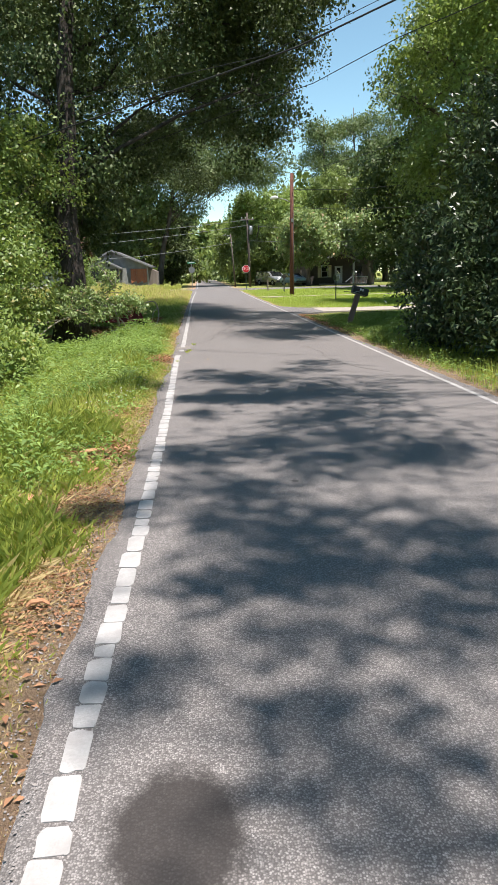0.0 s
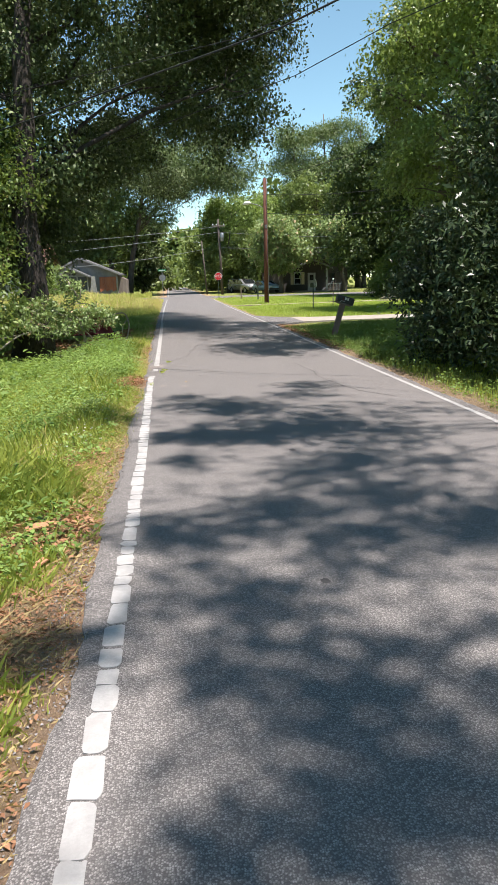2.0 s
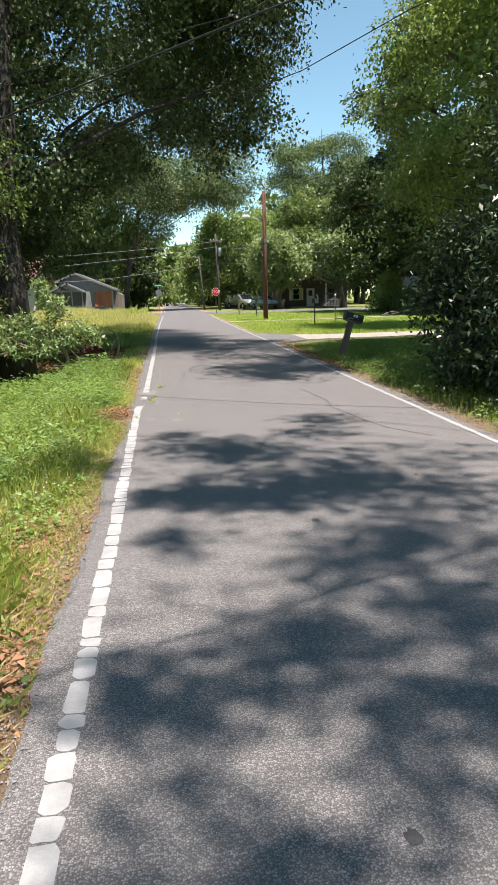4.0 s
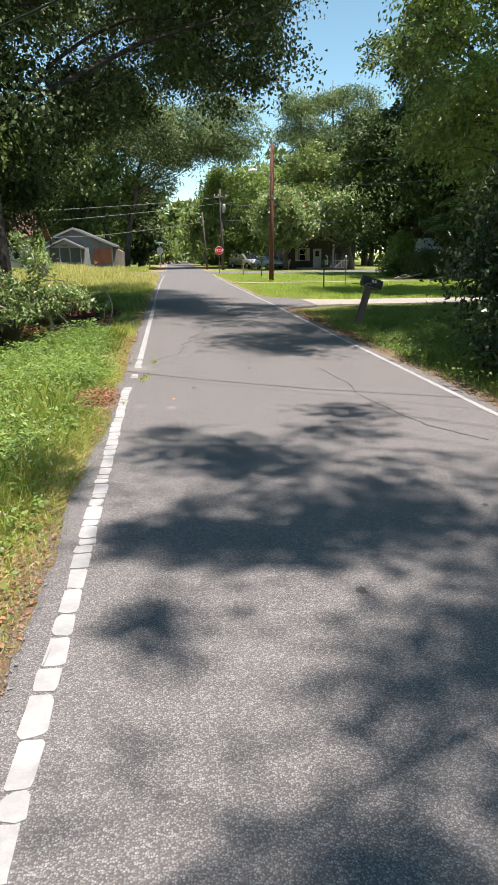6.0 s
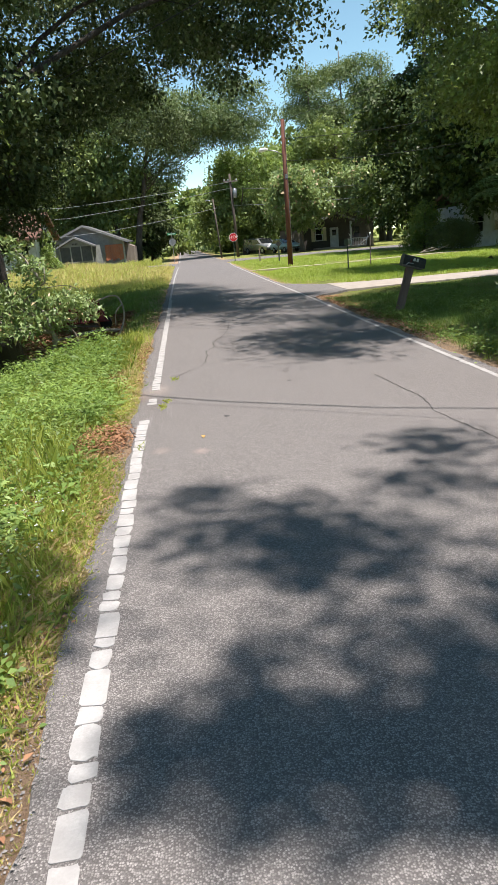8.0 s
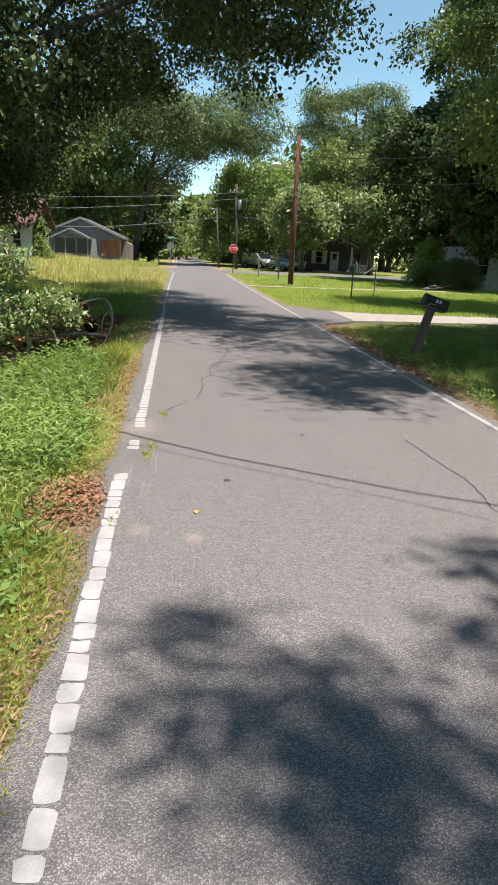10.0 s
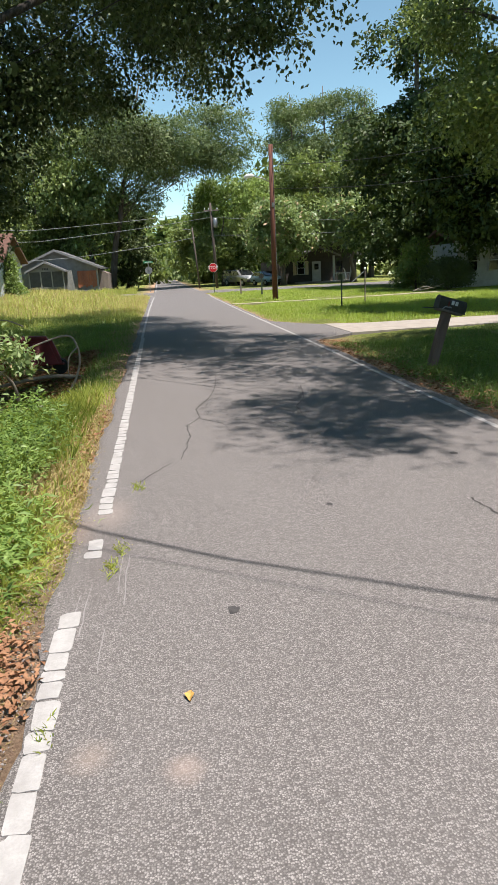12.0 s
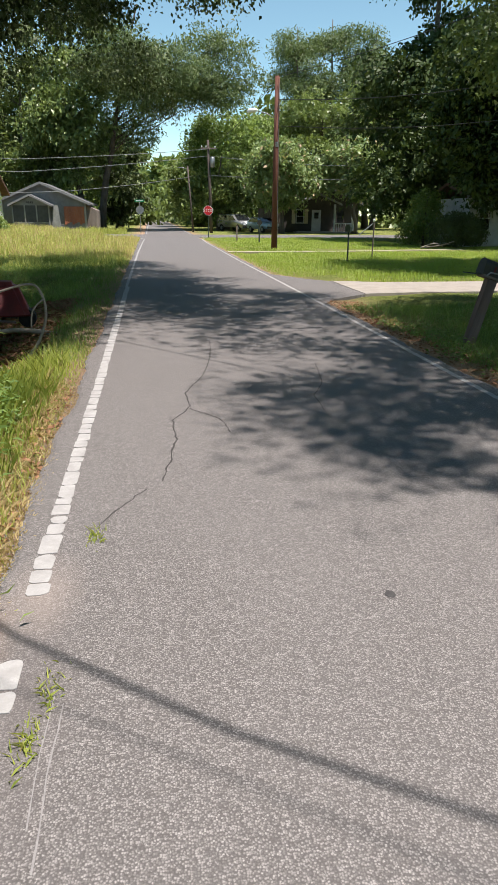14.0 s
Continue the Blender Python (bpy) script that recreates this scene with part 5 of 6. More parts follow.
# ---------------------------------------------------------------- things in the ditch
cart = thing("wheelbarrow", -3.0, 25.6, -0.25, "faded red overturned tray half hidden in the brush", "wheelbarrow", turn=8)
bm = bmesh.new()
lo = [bm.verts.new(c) for c in ((-0.75, -0.42, 0.25), (0.75, -0.42, 0.25), (0.75, 0.42, 0.25), (-0.75, 0.42, 0.25))]
hi = [bm.verts.new(c) for c in ((-0.55, -0.32, 0.85), (0.55, -0.30, 0.80), (0.55, 0.30, 0.80), (-0.55, 0.30, 0.85))]
bm.faces.new(hi)
for i in range(4):
    bm.faces.new((lo[i], lo[(i + 1) % 4], hi[(i + 1) % 4], hi[i]))
bmesh.ops.bevel(bm, geom=list(bm.edges), offset=0.08, segments=3, affect="EDGES")
part("tray", bm, RED_PLASTIC, cart, smooth=True)
part("rim", tube(bmesh.new(), [(-0.78, -0.45, 0.24), (0.78, -0.45, 0.24), (0.78, 0.45, 0.24), (-0.78, 0.45, 0.24)], [0.02] * 4, 6), RED_PLASTIC, cart)
for s in (-1, 1):
    part("handle", tube(bmesh.new(), [(0.5, s * 0.3, 0.1), (-1.1, s * 0.34, 0.3), (-1.5, s * 0.34, 0.5)], [0.025] * 3, 6), GREY_WOOD, cart)
part("axle", tube(bmesh.new(), [(0.7, -0.2, 0.15), (0.7, 0.2, 0.15)], [0.16, 0.16], 12), TYRE, cart)


def bent_branch(name, pts, r0, r1, mat, label):
    fine = []
    for i in range(len(pts) - 1):
        p0, p1, p2, p3 = (Vector(pts[max(0, min(len(pts) - 1, i + k))]) for k in (-1, 0, 1, 2))
        for t in (0, 0.25, 0.5, 0.75):
            fine.append(0.5 * ((2 * p1) + (p2 - p0) * t + (2 * p0 - 5 * p1 + 4 * p2 - p3) * t * t + (3 * p1 - p0 - 3 * p2 + p3) * t ** 3))
    fine.append(Vector(pts[-1]))
    n = len(fine)
    ob = part(name, tube(bmesh.new(), fine, [r0 + (r1 - r0) * i / (n - 1) for i in range(n)], 7), mat, smooth=True)
    return tagged(ob, label, "branch")


DEAD = "bare pale fallen branch curving out of the brush"
bent_branch("fallen_branch", [(-2.5, 22.6, -0.42), (-2.0, 22.5, -0.36), (-1.68, 22.6, -0.1), (-1.52, 22.7, 0.3), (-1.56, 22.8, 0.62), (-1.72, 22.8, 0.78), (-2.2, 22.7, 0.66), (-2.6, 22.6, 0.5), (-3.0, 22.4, 0.2)], 0.026, 0.013, BARK_PALE, DEAD)
bent_branch("fallen_branch", [(-1.53, 22.72, 0.58), (-1.68, 22.6, 0.42), (-1.72, 22.6, 0.12)], 0.015, 0.009, BARK_PALE, DEAD)
bent_branch("fallen_branch", [(-2.5, 23.2, 0.95), (-2.9, 23.3, 1.08), (-3.6, 23.2, 1.0)], 0.013, 0.009, BARK_PALE, DEAD)
bent_branch("fallen_branch", [(-2.55, 22.3, -0.3), (-2.6, 22.2, 0.1), (-2.85, 22.0, 0.42)], 0.035, 0.015, BARK_PALE, DEAD)
bent_branch("fallen_branch", [(-2.9, 19.6, 0.4), (-4.0, 20.2, 0.75), (-5.2, 21.2, 0.62), (-6.2, 22.0, 0.9)], 0.03, 0.018, BARK_PALE, DEAD)
bent_branch("fallen_branch", [(-3.4, 19.4, 0.55), (-4.4, 19.3, 0.4), (-5.6, 19.8, 0.1)], 0.025, 0.014, BARK_PALE, DEAD)
bent_branch("fallen_branch", [(-4.6, 18.6, 0.0), (-4.0, 18.9, 0.45), (-3.3, 19.3, 0.62)], 0.03, 0.012, BARK_PALE, DEAD)
bent_branch("fallen_branch", [(-1.5, 24.4, -0.25), (-2.4, 24.8, -0.2), (-3.6, 24.6, -0.35)], 0.05, 0.03, BARK_PALE, DEAD)
bent_branch("fallen_branch", [(-2.2, 21.6, -0.3), (-3.0, 21.9, -0.35), (-4.2, 21.4, -0.4)], 0.06, 0.04, BARK, DEAD)
bent_branch("fallen_branch", [(14.6, 49.0, 0.06), (15.4, 49.1, 0.3), (16.0, 49.3, 0.12)], 0.04, 0.02, BARK_PALE, "pale fallen branch lying on the lawn")
bent_branch("fallen_branch", [(14.9, 49.3, 0.06), (15.7, 48.9, 0.2), (16.4, 48.8, 0.42)], 0.04, 0.02, BARK_PALE, "pale fallen branch lying on the lawn")
tree("sapling", "young leafy sapling with pale green leaves and a thin grey stem", -2.5, 19.0, -0.42, 2.0, 0.045, 0.9,
     [(0.1, 0.1, 1.25, 0.5, 0.5, 0.30), (0.45, 0.2, 1.45, 0.34, 0.36, 0.2), (-0.45, 0.1, 1.35, 0.45, 0.45, 0.32), (-0.9, 0.3, 1.6, 0.4, 0.4, 0.28), (-0.15, 0.2, 1.95, 0.32, 0.32, 0.34), (-0.35, 0.1, 2.35, 0.2, 0.2, 0.25), (-0.4, -0.1, 1.05, 0.45, 0.4, 0.22), (-1.2, 0.1, 1.15, 0.45, 0.45, 0.28), (0.66, 0.3, 1.2, 0.26, 0.26, 0.15), (-1.5, 0.5, 1.5, 0.4, 0.4, 0.26)],
     5200, 0.105, LEAF_SHRUB, 95, bark=BARK_PALE, slim=0.36, spray=9, jitter=0.075, droop=-0.15, shell=0.2, core=0, bough=1)



# ---------------------------------------------------------------- grass and weeds
def scatter(rng, n, x0, x1, y0, y1, keep=None):
    x, y = rng.uniform(x0, x1, n), rng.uniform(y0, y1, n)
    if keep is not None:
        k = keep(x, y, rng)
        x, y = x[k], y[k]
    return np.stack([x, y, ground_z(x, y) - 0.01], 1)


def patchy(x, y):
    return 0.5 + 0.5 * np.sin(x * 2.3 + 1.1 * np.sin(y * 0.9)) * np.sin(y * 1.15 + 1.7 * np.sin(x * 1.3))


def grass(name, seed, n, area, h0, h1, w, mat, label, keep=None, lean=0.6):
    rng = np.random.default_rng(seed)
    p = scatter(rng, n, *area, keep)
    x0, x1, y0, y1 = area
    rim = np.minimum(p[:, 1] - y0, y1 - p[:, 1]) / min(1.2, (y1 - y0) * 0.15)
    outer = (p[:, 0] - x0 if x1 < 1.4 else x1 - p[:, 0]) / min(2.5, (x1 - x0) * 0.3)
    p = p[rng.uniform(size=len(p)) < np.minimum(rim, outer) + 0.04]
    away = np.maximum(-0.82 - p[:, 0], p[:, 0] - 3.7)
    h = rng.uniform(h0, h1, len(p)) * np.clip(0.3 + away * 1.4, 0.3, 1.0) * (0.55 + 0.75 * patchy(p[:, 0], p[:, 1]))
    ob = link_mesh(name, blade_mesh(name, p, h, w * rng.uniform(0.6, 1.4, len(p)), rng, lean, w < 0.0085), mat)
    tagged(ob, label, "grass", kind="stuff")


# trodden bare patches of soil in the verge: x, y and half sizes
BARE = ((-1.08, 4.9, 0.24, 0.5), (-1.24, 6.45, 0.34, 0.55), (-1.15, 8.4, 0.22, 0.5), (-1.05, 3.4, 0.22, 0.5), (-2.0, 12.9, 0.3, 0.5), (-1.22, 16.4, 0.22, 0.7))


def verge_keep(x, y, rng):
    d = -0.82 - x
    bare = (d < 0.06 + 0.30 * patchy(x * 0.6, y * 0.7)) & (y < 7.8) & (rng.uniform(size=len(x)) > 0.2)
    for cx, cy, rx, ry in BARE:
        bare |= ((x - cx) / rx) ** 2 + ((y - cy) / ry) ** 2 < rng.uniform(0.5, 1.25, len(x))
    bare |= (d < 0.5) & (y > 12.8) & (y < 14.0) & (rng.uniform(size=len(x)) > 0.12)
    hollow = (x < -1.75) & (y > 19.8)
    return (d > 0.01) & ~bare & ~hollow & (rng.uniform(size=len(x)) < 0.3 + 0.8 * patchy(x, y) + 0.2)


grass("verge_grass", 201, 88000, (-4.6, -0.80, 0.0, 8.8), 0.06, 0.22, 0.0062, GRASS, "tangled green roadside grass", verge_keep, 1.2)
grass("verge_grass", 213, 5000, (-2.8, -1.05, 1.2, 14), 0.14, 0.32, 0.0042, GRASS, "taller thin stems of roadside grass", verge_keep, 0.5)
grass("verge_grass", 202, 70000, (-5.6, -0.80, 7.8, 22.4), 0.08, 0.28, 0.0095, GRASS, "green roadside grass by the ditch", verge_keep, 1.1)
grass("verge_grass", 214, 5000, (-2.2, -1.0, 14, 21.5), 0.16, 0.34, 0.0052, GRASS, "taller stems of grass by the ditch", verge_keep)
grass("verge_grass", 203, 22000, (-8.5, -2.4, 1, 13), 0.12, 0.34, 0.010, GRASS, "tall green grass under the thicket")
grass("dry_grass", 216, 34000, (-2.1, -0.75, -0.8, 7.8), 0.03, 0.11, 0.0042, STRAW, "matted dry straw on the bare soil", lambda x, y, r: r.uniform(size=len(x)) < np.where(y < 4.0, 1.0, 0.35) * (0.3 + 0.9 * patchy(x * 0.9, y * 1.1)), 3.2)
grass("dry_grass", 204, 60000, (-2.6, -0.80, 0.4, 13.6), 0.02, 0.09, 0.005, STRAW, "dry straw-coloured grass at the road's edge", lambda x, y, r: r.uniform(size=len(x)) < patchy(x * 0.7, y * 0.6) + 0.25, 1.8)
grass("verge_grass", 217, 12000, (-1.35, -0.76, 6.4, 16.4), 0.05, 0.15, 0.006, GRASS, "thin grass fringe at the broken asphalt edge", lambda x, y, r: ~((y > 12.8) & (y < 14.0)), 1.4)
grass("verge_grass", 220, 7000, (-1.15, -0.69, 11.0, 15.6), 0.05, 0.14, 0.006, GRASS, "grass creeping over the broken asphalt edge", lambda x, y, r: ~((y > 12.7) & (y < 13.9) & (x > -1.2)), 1.5)
grass("dry_grass", 218, 14000, (-1.25, -0.75, 6.4, 16.4), 0.04, 0.12, 0.005, STRAW, "dry straw fringe at the broken asphalt edge", None, 2.2)
# shade by the mailbox is put into the darker blade colour
grass("verge_grass", 219, 26000, (3.72, 8.0, 15, 27.2), 0.05, 0.16, 0.011, WEED_AND_SHADED_GRASS, "deep green grass in the shade by the mailbox", lambda x, y, r: (x - 3.75 > 0.4 * patchy(x * 0, y * 1.3)) & ~((x < 7) & (y > 26.3)), 1.0)
grass("dry_grass", 205, 18000, (-1.5, -0.74, 14.9, 20.2), 0.03, 0.15, 0.007, STRAW, "dry straw-coloured grass at the road's edge", None, 1.2)
# blades take the darker green in place of the oak's shade
grass("verge_grass", 206, 62000, (-8.0, -0.82, 20.8, 43), 0.06, 0.22, 0.013, WEED_AND_SHADED_GRASS, "shaded green grass under the oak", lambda x, y, r: ~((x < -1.7) & (y < 28.5) & (x > -5.5)), 0.9)
grass("meadow", 207, 60000, (-18, -0.75, 37, 66.8), 0.15, 0.42, 0.022, MEADOW, "sunlit yellow-green uncut meadow grass", None, 0.6)
grass("dry_grass", 215, 22000, (-16, -0.9, 41, 66), 0.16, 0.46, 0.02, STRAW, "dry golden seed heads in the meadow", None, 0.7)
# darker than LAWN: the colour carries the shade round the mailbox
grass("lawn", 208, 60000, (3.72, 13, 15, 28.4), 0.04, 0.12, 0.010, WEED_AND_SHADED_GRASS, "shaded lawn grass round the mailbox", lambda x, y, r: (x - 3.72 > 0.35 * patchy(x * 0, y * 1.3)) & ~((x < 7) & (y > 26.3)), 1.0)
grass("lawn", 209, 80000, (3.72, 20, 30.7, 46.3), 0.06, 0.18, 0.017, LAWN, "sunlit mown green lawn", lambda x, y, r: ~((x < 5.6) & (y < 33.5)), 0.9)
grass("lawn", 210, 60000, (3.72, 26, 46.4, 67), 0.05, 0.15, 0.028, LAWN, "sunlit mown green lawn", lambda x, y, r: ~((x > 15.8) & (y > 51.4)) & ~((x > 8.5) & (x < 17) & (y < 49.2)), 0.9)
grass("verge_grass", 211, 24000, (3.72, 9, 4, 16.6), 0.08, 0.3, 0.010, GRASS, "dark weedy grass under the magnolia", lambda x, y, r: x > 3.75 + 0.3 * patchy(x * 0, y))
grass("meadow", 212, 16000, (-17, -2.2, 75.5, 79.5), 0.25, 0.65, 0.04, MEADOW, "rough grass round the grey house")


def weeds(name, seed, plants, area, h, leaf, mat, label, keep=None, per=26, spread=0.16, slim=0.45):
    """Broad-leaved low plants."""
    rng = np.random.default_rng(seed)
    base = scatter(rng, plants, *area, keep)
    p = np.repeat(base, per, axis=0)
    n = len(p)
    a, rad, up = rng.uniform(0, 2 * math.pi, n), np.abs(rng.normal(size=n)) * spread, rng.uniform(0.15, 1, n)
    hh = np.repeat(h * rng.uniform(0.5, 1.2, len(base)) * (0.6 + 0.7 * patchy(base[:, 0], base[:, 1])), per)
    p = p + np.stack([np.cos(a) * rad, np.sin(a) * rad, up * hh], 1)
    axis = np.stack([np.cos(a), np.sin(a), rng.uniform(-0.4, 0.6, n)], 1)
    normal = rng.normal(size=(n, 3)) * 0.4 + np.array([0, 0, 1.0])
    L = leaf * rng.uniform(0.6, 1.4, n)
    ob = link_mesh(name, leaf_mesh(name, p, axis, normal, L, L * slim), mat)
    tagged(ob, label, "weeds", kind="stuff")


weeds("weeds", 227, 1500, (-3.4, -1.0, 4.5, 14), 0.13, 0.045, WEED_AND_SHADED_GRASS, "low clover and small weeds in the verge", lambda x, y, r: patchy(x - 0.4, y + 0.8) > 0.3, 12, 0.09, 0.6)
weeds("weeds", 228, 320, (-2.6, -1.2, 9, 19), 0.30, 0.055, LEAF_BRIGHT, "yellow-green leafy stalks in the verge", lambda x, y, r: patchy(x * 0.8, y + 2.0) > 0.45, 26, 0.08, 0.4)
weeds("weeds", 221, 900, (-4.4, -1.5, 5.5, 19), 0.42, 0.075, WEED_AND_SHADED_GRASS, "lush green weeds on the bank", lambda x, y, r: patchy(x + 0.7, y) > 0.28, 26, 0.16, 0.3)
weeds("weeds", 222, 260, (-1.9, -1.0, 13.8, 18.5), 0.40, 0.085, WEED_AND_SHADED_GRASS, "dense dark green weeds at the road's edge", lambda x, y, r: (x < -1.25) | ((y > 14.0) & (y < 15.6)), 30, 0.13, 0.22)
weeds("weeds", 223, 420, (3.85, 8.0, 6, 23), 0.24, 0.06, WEED_AND_SHADED_GRASS, "dark green weeds along the lane's edge", lambda x, y, r: (x < 4.6) | (x > 5.2))
weeds("weeds", 224, 260, (-7.5, -3.0, 6, 17), 0.8, 0.10, WEED_AND_SHADED_GRASS, "tall green weeds in front of the thicket")
weeds("weeds", 225, 10, (-1.5, -1.12, 11.4, 12.8), 0.16, 0.125, WEED_AND_SHADED_GRASS, "large-leaved dock plants by the road", None, 11, 0.06, 0.34)
weeds("weeds", 226, 1000, (-6.5, -1.5, 17.4, 21.0), 0.42, 0.08, WEED_AND_SHADED_GRASS, "green weeds on the bank round the sapling", lambda x, y, r: (x < -2.6) | (y < 19.4), 30, 0.16, 0.36)


def litter(name, seed, n, area, size, label, keep=None, lift=0.02):
    rng = np.random.default_rng(seed)
    p = scatter(rng, n, *area, keep)
    p[:, 2] += rng.uniform(0.008, lift + 0.02, len(p))
    m = len(p)
    a = rng.uniform(0, 2 * math.pi, m)
    axis = np.stack([np.cos(a), np.sin(a), rng.uniform(-0.15, 0.25, m)], 1)
    normal = rng.normal(size=(m, 3)) * 0.3 + np.array([0, 0, 1.0])
    L = size * rng.uniform(0.5, 1.4, m)
    ob = link_mesh(name, leaf_mesh(name, p, axis, normal, L, L * 0.5), LITTER)
    tagged(ob, label, "leaf litter", kind="stuff")


litter("leaf_litter", 231, 2600, (-1.35, -0.69, 12.7, 14.0), 0.04, "heap of dry brown fallen leaves", lambda x, y, r: (x + 1.0) ** 2 / 0.075 + (y - 13.4) ** 2 / 0.28 < r.uniform(0.3, 1.3, len(x)), 0.06)
litter("leaf_litter", 232, 6500, (-2.2, -0.80, 1.2, 13), 0.042, "scattered brown leaves and straw on bare soil", lambda x, y, r: r.uniform(size=len(x)) < 0.7 * patchy(x * 0.6, y * 0.7) + 0.05)
litter("leaf_litter", 236, 700, (-1.6, -0.9, 5.8, 7.1), 0.06, "brown leaves and bark scraps on a bare patch of soil", lambda x, y, r: ((x + 1.24) / 0.34) ** 2 + ((y - 6.45) / 0.55) ** 2 < r.uniform(0.3, 1.2, len(x)), 0.03)
litter("leaf_litter", 237, 14000, (-1.75, -0.80, 2.6, 9.2), 0.024, "fine brown scraps of straw and bark on bare soil", lambda x, y, r: np.min([((x - cx) / rx) ** 2 + ((y - cy) / ry) ** 2 for cx, cy, rx, ry in BARE], axis=0) < r.uniform(0.4, 2.2, len(x)), 0.01)
litter("leaf_litter", 233, 1600, (3.68, 4.5, 18, 27), 0.06, "scattered brown leaves at the lane's edge")
litter("leaf_litter", 234, 9000, (-5.5, -1.6, 19.6, 28.5), 0.10, "dark heap of dead leaves in the ditch")
def crumbs(name, seed, n, area, size, label):
    """Loose stone crumbs at the asphalt's edge."""
    rng = np.random.default_rng(seed)
    p = scatter(rng, n, *area)
    p[:, 2] = np.maximum(p[:, 2] + 0.014, np.where((p[:, 0] > -0.78) & (p[:, 0] < 3.64), 0.002, -1.0))
    a = rng.uniform(0, 2 * math.pi, n)
    L = size * rng.uniform(0.5, 1.5, n)
    me = leaf_mesh(name, p, np.stack([np.cos(a), np.sin(a), np.zeros(n)], 1), rng.normal(size=(n, 3)) * 0.1 + np.array([0, 0, 1.0]), L, L * 0.8, 0.25)
    tagged(link_mesh(name, me, STONE), label, "gravel", kind="stuff")


STONE = surface("stone_crumbs", (0.16, 0.147, 0.137), (0.27, 0.248, 0.232), 30, 120, 0.9)
crumbs("gravel", 241, 6000, (-0.98, -0.74, 1.0, 20), 0.012, "loose grey stone crumbs at the broken asphalt edge")
crumbs("gravel", 242, 1500, (3.60, 3.85, 8, 27), 0.015, "loose grey stone crumbs at the lane's grassy edge")
litter("leaf_litter", 235, 500, (-1.3, -0.82, 16, 20), 0.06, "brown leaves among the dry grass")


# ---------------------------------------------------------------- road markings, cracks and small things on the lane
def strip(name, pts, w, mat, label, rng, z=0.003, category="crack", wander=0.45):
    """A thin uneven band along a line on the asphalt."""
    bm = bmesh.new()
    fine = []
    for a, b in zip(pts, pts[1:]):
        n = max(2, int(math.dist(a, b) / 0.06))
        fine += [(a[0] + (b[0] - a[0]) * i / n, a[1] + (b[1] - a[1]) * i / n) for i in range(n)]
    fine.append(pts[-1])
    prev = None
    for i, (x, y) in enumerate(fine):
        a, b = fine[max(0, i - 1)], fine[min(len(fine) - 1, i + 1)]
        dx, dy = b[0] - a[0], b[1] - a[1]
        k = math.hypot(dx, dy) or 1
        nx, ny = -dy / k, dx / k
        j = rng.normal() * w * wander
        ww = w * (rng.uniform(0.45, 1.3) if wander > 0.1 else rng.uniform(0.85, 1.1)) * 0.5
        row = (bm.verts.new((x + nx * (j + ww), y + ny * (j + ww), z)), bm.verts.new((x + nx * (j - ww), y + ny * (j - ww), z)))
        if prev:
            bm.faces.new((prev[0], prev[1], row[1], row[0]))
        prev = row
    return tagged(part(name, bm, mat), label, category, kind="structure")


crng = np.random.default_rng(301)
CR = "dark jagged crack in the asphalt"
strip("crack", [(0.83, 22.3), (0.74, 21.15), (0.57, 20.11), (0.33, 19.36), (0.34, 18.78), (0.17, 18.37), (0.18, 17.84), (0.11, 17.3), (0.05, 16.93)], 0.015, CRACK, CR, crng)
strip("crack", [(-0.05, 16.8), (-0.12, 16.7), (-0.24, 16.48), (-0.33, 16.28)], 0.014, CRACK, CR, crng)
strip("crack", [(0.34, 18.76), (0.55, 18.45), (0.63, 18.23), (0.64, 17.99)], 0.014, CRACK, CR, crng)
strip("crack", [(2.0, 20.6), (1.84, 19.56), (1.63, 19.1), (1.60, 18.5)], 0.012, CRACK, CR, crng)
strip("crack", [(2.2, 15.2), (2.29, 14.22), (2.33, 13.84), (2.25, 13.21), (2.34, 12.61), (2.41, 12.1), (2.55, 11.5), (2.9, 10.9)], 0.016, CRACK, CR, crng)
SCRAPED = surface("scraped_asphalt", (0.20, 0.19, 0.185), (0.29, 0.275, 0.265), 40, 160, 0.85)
for x, y0, y1, w in ((-0.36, 14.05, 14.75, 0.006), (-0.40, 14.2, 14.8, 0.005), (-0.57, 13.75, 14.3, 0.007), (-0.62, 13.6, 14.2, 0.006), (-0.45, 13.4, 13.8, 0.005)):
    strip("scrape_mark", [(x, y0), (x - 0.005, (y0 + y1) / 2), (x + 0.005, y1)], w, SCRAPED, "thin pale scrape along the worn asphalt edge", crng, 0.0025, "scrape", 0.35)


def paint_patch(rng, x0, x1, y0, y1):
    """One block of chipped paint with rounded uneven corners."""
    bm = bmesh.new()
    c = min(0.030, (y1 - y0) * 0.46)
    outline = []
    for cx, cy, sx, sy in ((x0, y0, 1, 1), (x1, y0, -1, 1), (x1, y1, -1, -1), (x0, y1, 1, -1)):
        k1, k2 = c * rng.uniform(0.2, 1.3), c * rng.uniform(0.2, 1.3)
        a, b, m = (cx, cy + sy * k2), (cx + sx * k1, cy), (cx + sx * k1 * 0.3, cy + sy * k2 * 0.3)
        outline += [a, m, b] if sx == sy else [b, m, a]
    outline = [(x + rng.uniform(-0.005, 0.005), y + rng.uniform(-0.008, 0.008)) for x, y in outline]
    lo = [bm.verts.new((x, y, 0.0005)) for x, y in outline]
    hi = [bm.verts.new((x, y, 0.0045)) for x, y in outline]
    bm.faces.new(hi)
    for i in range(len(lo)):
        j = (i + 1) % len(lo)
        bm.faces.new((lo[i], lo[j], hi[j], hi[i]))
    return bm


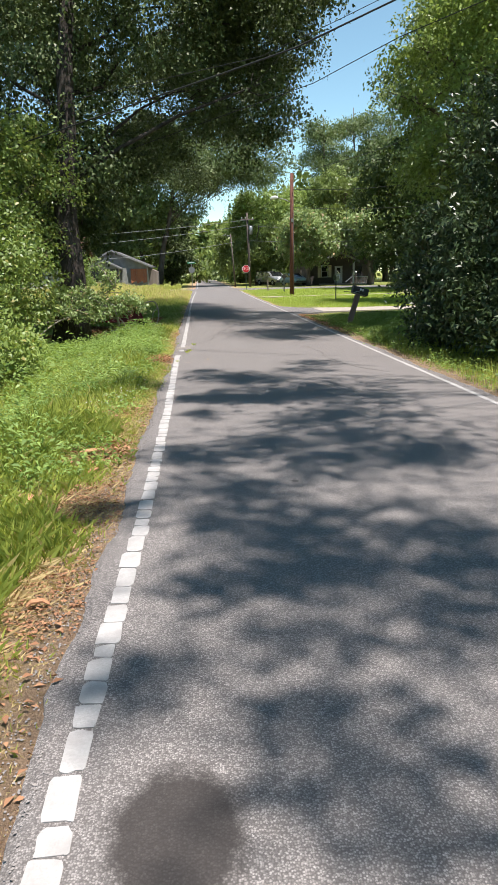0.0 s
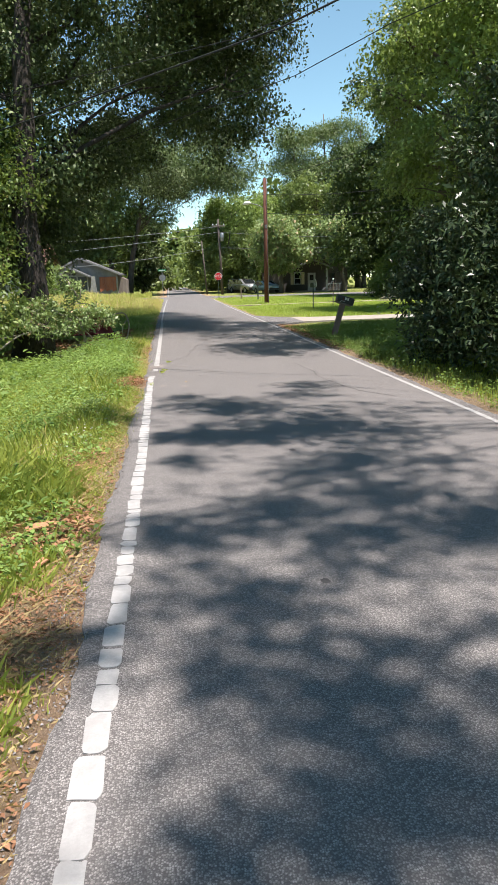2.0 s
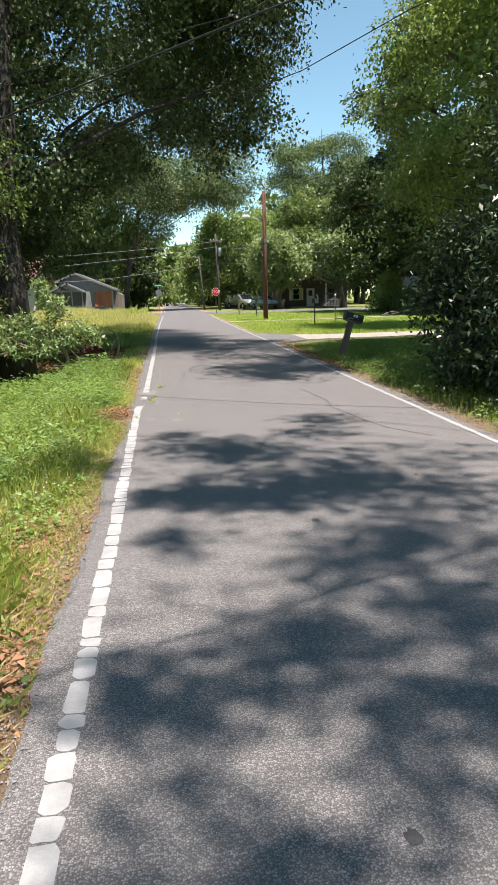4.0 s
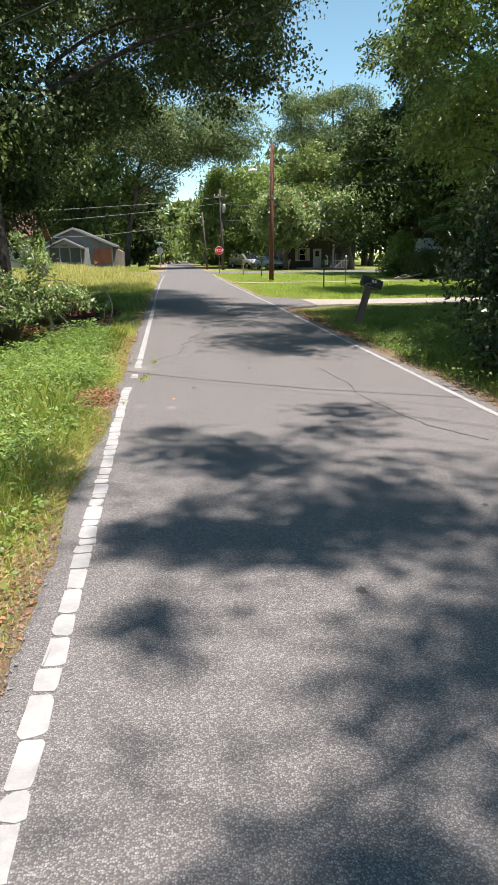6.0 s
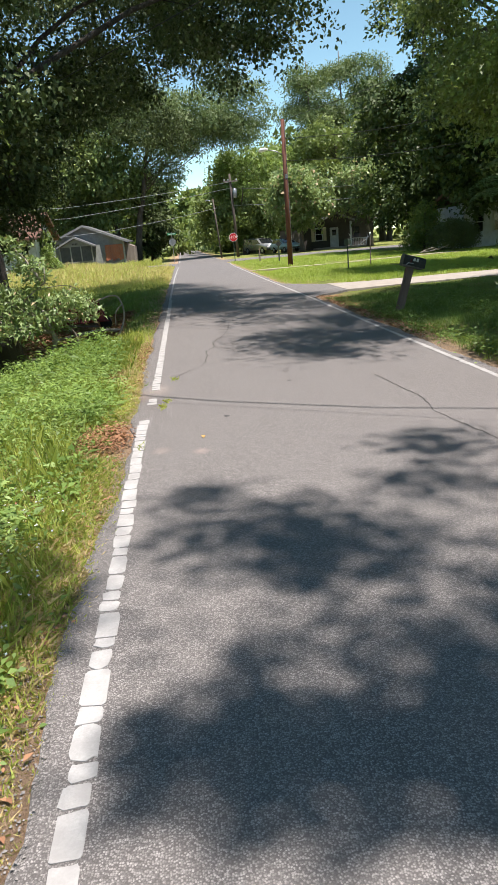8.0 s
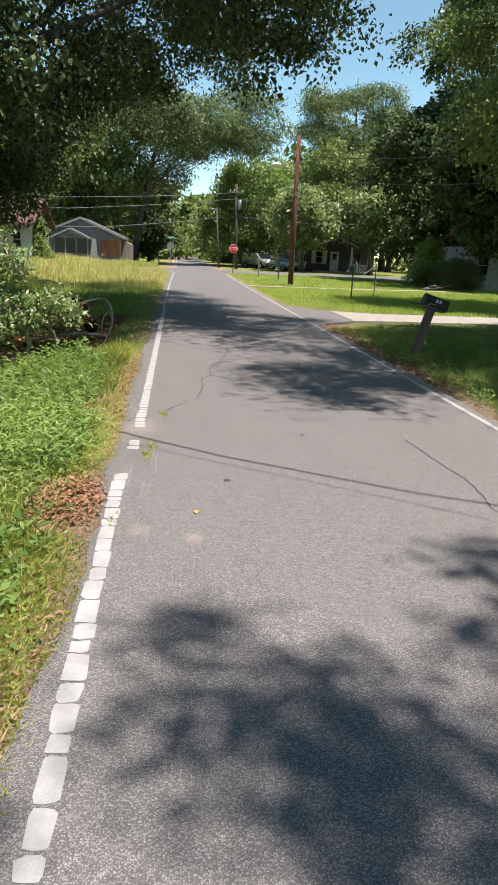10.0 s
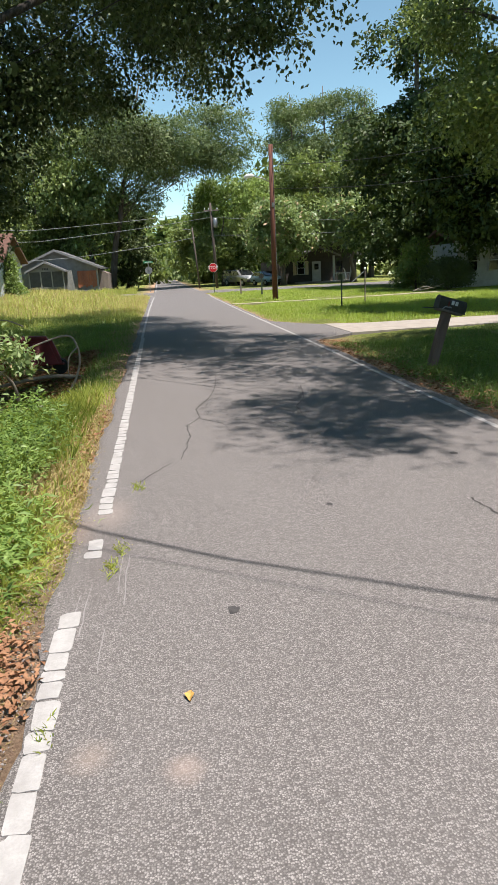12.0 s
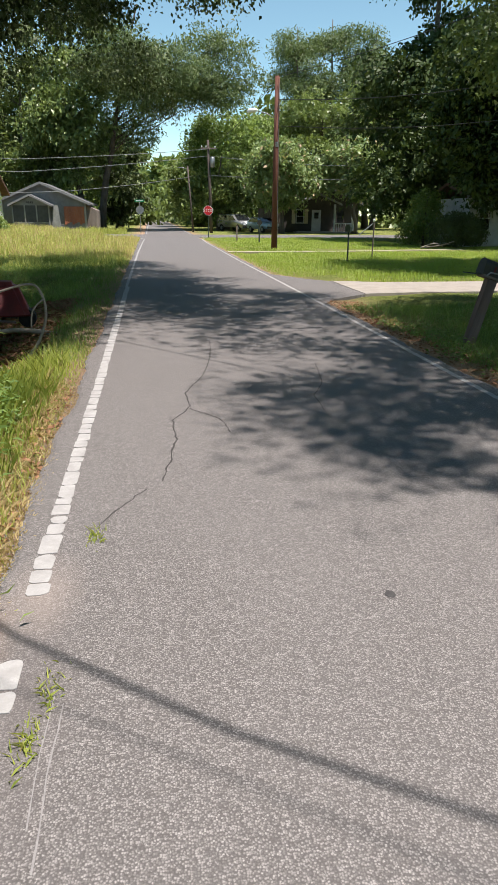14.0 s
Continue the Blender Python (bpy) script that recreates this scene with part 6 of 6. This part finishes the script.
edge = new("edge_line")
tagged(edge, "chipped white painted line along the lane's edge", "road marking", kind="structure")
prng = np.random.default_rng(302)
y = 0.6
while y < 30.0:
    step = float(prng.uniform(0.09, 0.27))
    xc = float(np.interp(y, (0.5, 2.4, 4.3, 8.0, 11.3, 13.6, 15.2, 30.0), (-0.67, -0.655, -0.608, -0.602, -0.635, -0.65, -0.578, -0.59)))
    if 14.02 < y < 14.72 or 14.98 < y < 15.45:
        y += 0.1
        continue
    w = 0.05
    part("paint_block", paint_patch(prng, xc - w - float(prng.uniform(-0.008, 0.008)), xc + w + float(prng.uniform(-0.008, 0.008)), y, y + step - float(prng.uniform(0.005, 0.014))), PAINT, edge)
    y += step + float(prng.choice([0.0, 0.003, 0.010], p=[0.5, 0.4, 0.1]))


def line_band(name, pts, w, label, seed):
    ob = strip(name, pts, w, PAINT, label, np.random.default_rng(seed), 0.0045, "road marking", 0.04)
    return ob


line_band("far_edge_line", [(-0.62, 30.05), (-0.60, 45), (-0.5, 58), (-0.42, 62.5), (-0.7, 65.0), (-1.6, 66.6), (-4, 66.9)], 0.075, "white painted line running up to the crossing", 303)
line_band("right_edge_line", [(3.46, -5), (3.46, 20), (3.50, 27), (3.46, 40), (3.55, 58), (3.72, 63.5), (4.3, 66.2), (6, 66.9)], 0.075, "white painted line along the lane's grassy edge", 304)
line_band("far_edge_line", [(-0.36, 76), (-0.36, 160)], 0.09, "white painted line past the crossing", 305)
line_band("far_edge_line", [(3.55, 76), (3.55, 160)], 0.09, "white painted line past the crossing", 306)

yl = thing("fallen_leaf", -0.04, 13.14, 0.004, "single curled yellow leaf lying on the asphalt", "leaf")
bm = bmesh.new()
vs = [bm.verts.new(c) for c in ((0, -0.038, 0.004), (0.022, -0.006, 0.018), (0.010, 0.038, 0.008), (-0.022, 0.006, 0.016))]
bm.faces.new(vs)
part("blade", bm, surface("yellow_leaf", (0.58, 0.36, 0.09), (0.42, 0.24, 0.07), 30, 90, 0.7), yl)
for x, y, n, seed in ((-0.46, 14.55, 70, 311), (-0.42, 14.85, 60, 312), (-0.34, 16.15, 60, 313), (-0.62, 13.0, 24, 314)):
    r = np.random.default_rng(seed)
    q = np.stack([x + r.normal(size=n) * 0.025, y + r.normal(size=n) * 0.07, np.zeros(n)], 1)
    ob = link_mesh("grass_tuft", blade_mesh("grass_tuft", q, r.uniform(0.012, 0.04, n), np.full(n, 0.006), r, 1.8), GRASS)
    tagged(ob, "yellowish tuft of grass growing from a crack", "grass", kind="stuff")


def blotch(name, x, y, r, mat, label, seed):
    """A thin uneven stain lying on the asphalt."""
    r0 = np.random.default_rng(seed)
    bm = bmesh.new()
    vs = [bm.verts.new((x + math.cos(a) * r * k, y + math.sin(a) * r * 1.2 * k, 0.0025)) for a, k in zip(np.linspace(0, 2 * math.pi, 15)[:-1], r0.uniform(0.6, 1.15, 14))]
    bm.faces.new(vs)
    tagged(part(name, bm, mat), label, "stain", kind="structure")


TAR = surface("tar_spot", (0.035, 0.033, 0.033), (0.07, 0.066, 0.064), 20, 120, 0.85)
for x, y, r, mat, seed in ((0.23, 13.86, 0.035, TAR, 321), (1.13, 15.34, 0.03, TAR, 322), (2.1, 9.3, 0.03, TAR, 325), (0.9, 8.2, 0.035, TAR, 326), (0.55, 5.2, 0.03, TAR, 327), (2.6, 16.4, 0.04, TAR, 328)):
    blotch("road_stain", x, y, r, mat, "dark tar spot on the asphalt", seed)


# clover heads in the verge, and chips of bark on the bare soil
rng = np.random.default_rng(331)
heads = scatter(rng, 90, -1.7, -1.05, 8.6, 12.2)
heads[:, 2] += rng.uniform(0.07, 0.13, 90)
petals = np.repeat(heads, 7, axis=0)
a = rng.uniform(0, 2 * math.pi, len(petals))
me = leaf_mesh("clover_flowers", petals, np.stack([np.cos(a), np.sin(a), rng.uniform(0.1, 1.0, len(a))], 1), rng.normal(size=(len(a), 3)) + np.array([0, 0, 1.0]), np.full(len(a), 0.014), np.full(len(a), 0.009))
tagged(link_mesh("clover_flowers", me, SIGN_WHITE), "small white clover flowers dotted in the verge", "flowers", kind="stuff")
CHIP = surface("pine_bark_chip", (0.42, 0.22, 0.11), (0.30, 0.14, 0.075), 14, 70, 0.85)
for x, y, size, turn in ((-1.22, 6.45, 0.15, 20), (-1.12, 5.75, 0.09, 65), (-1.30, 4.35, 0.10, -30), (-1.55, 5.2, 0.12, 110), (-1.05, 3.3, 0.06, 15)):
    chip = thing("bark_chip", x, y, float(ground_z(x, y)) + 0.018, "curled reddish brown chip of pine bark on bare soil", "bark", "bark chips", turn, (6, 4))
    part("chip", prism([(-size, 0), (-size * 0.5, 0.022), (size * 0.4, 0.026), (size, 0.004), (size * 0.9, 0.012), (size * 0.35, 0.036), (-size * 0.55, 0.032), (-size * 0.98, 0.008)], -size * 0.28, size * 0.24), CHIP, chip)
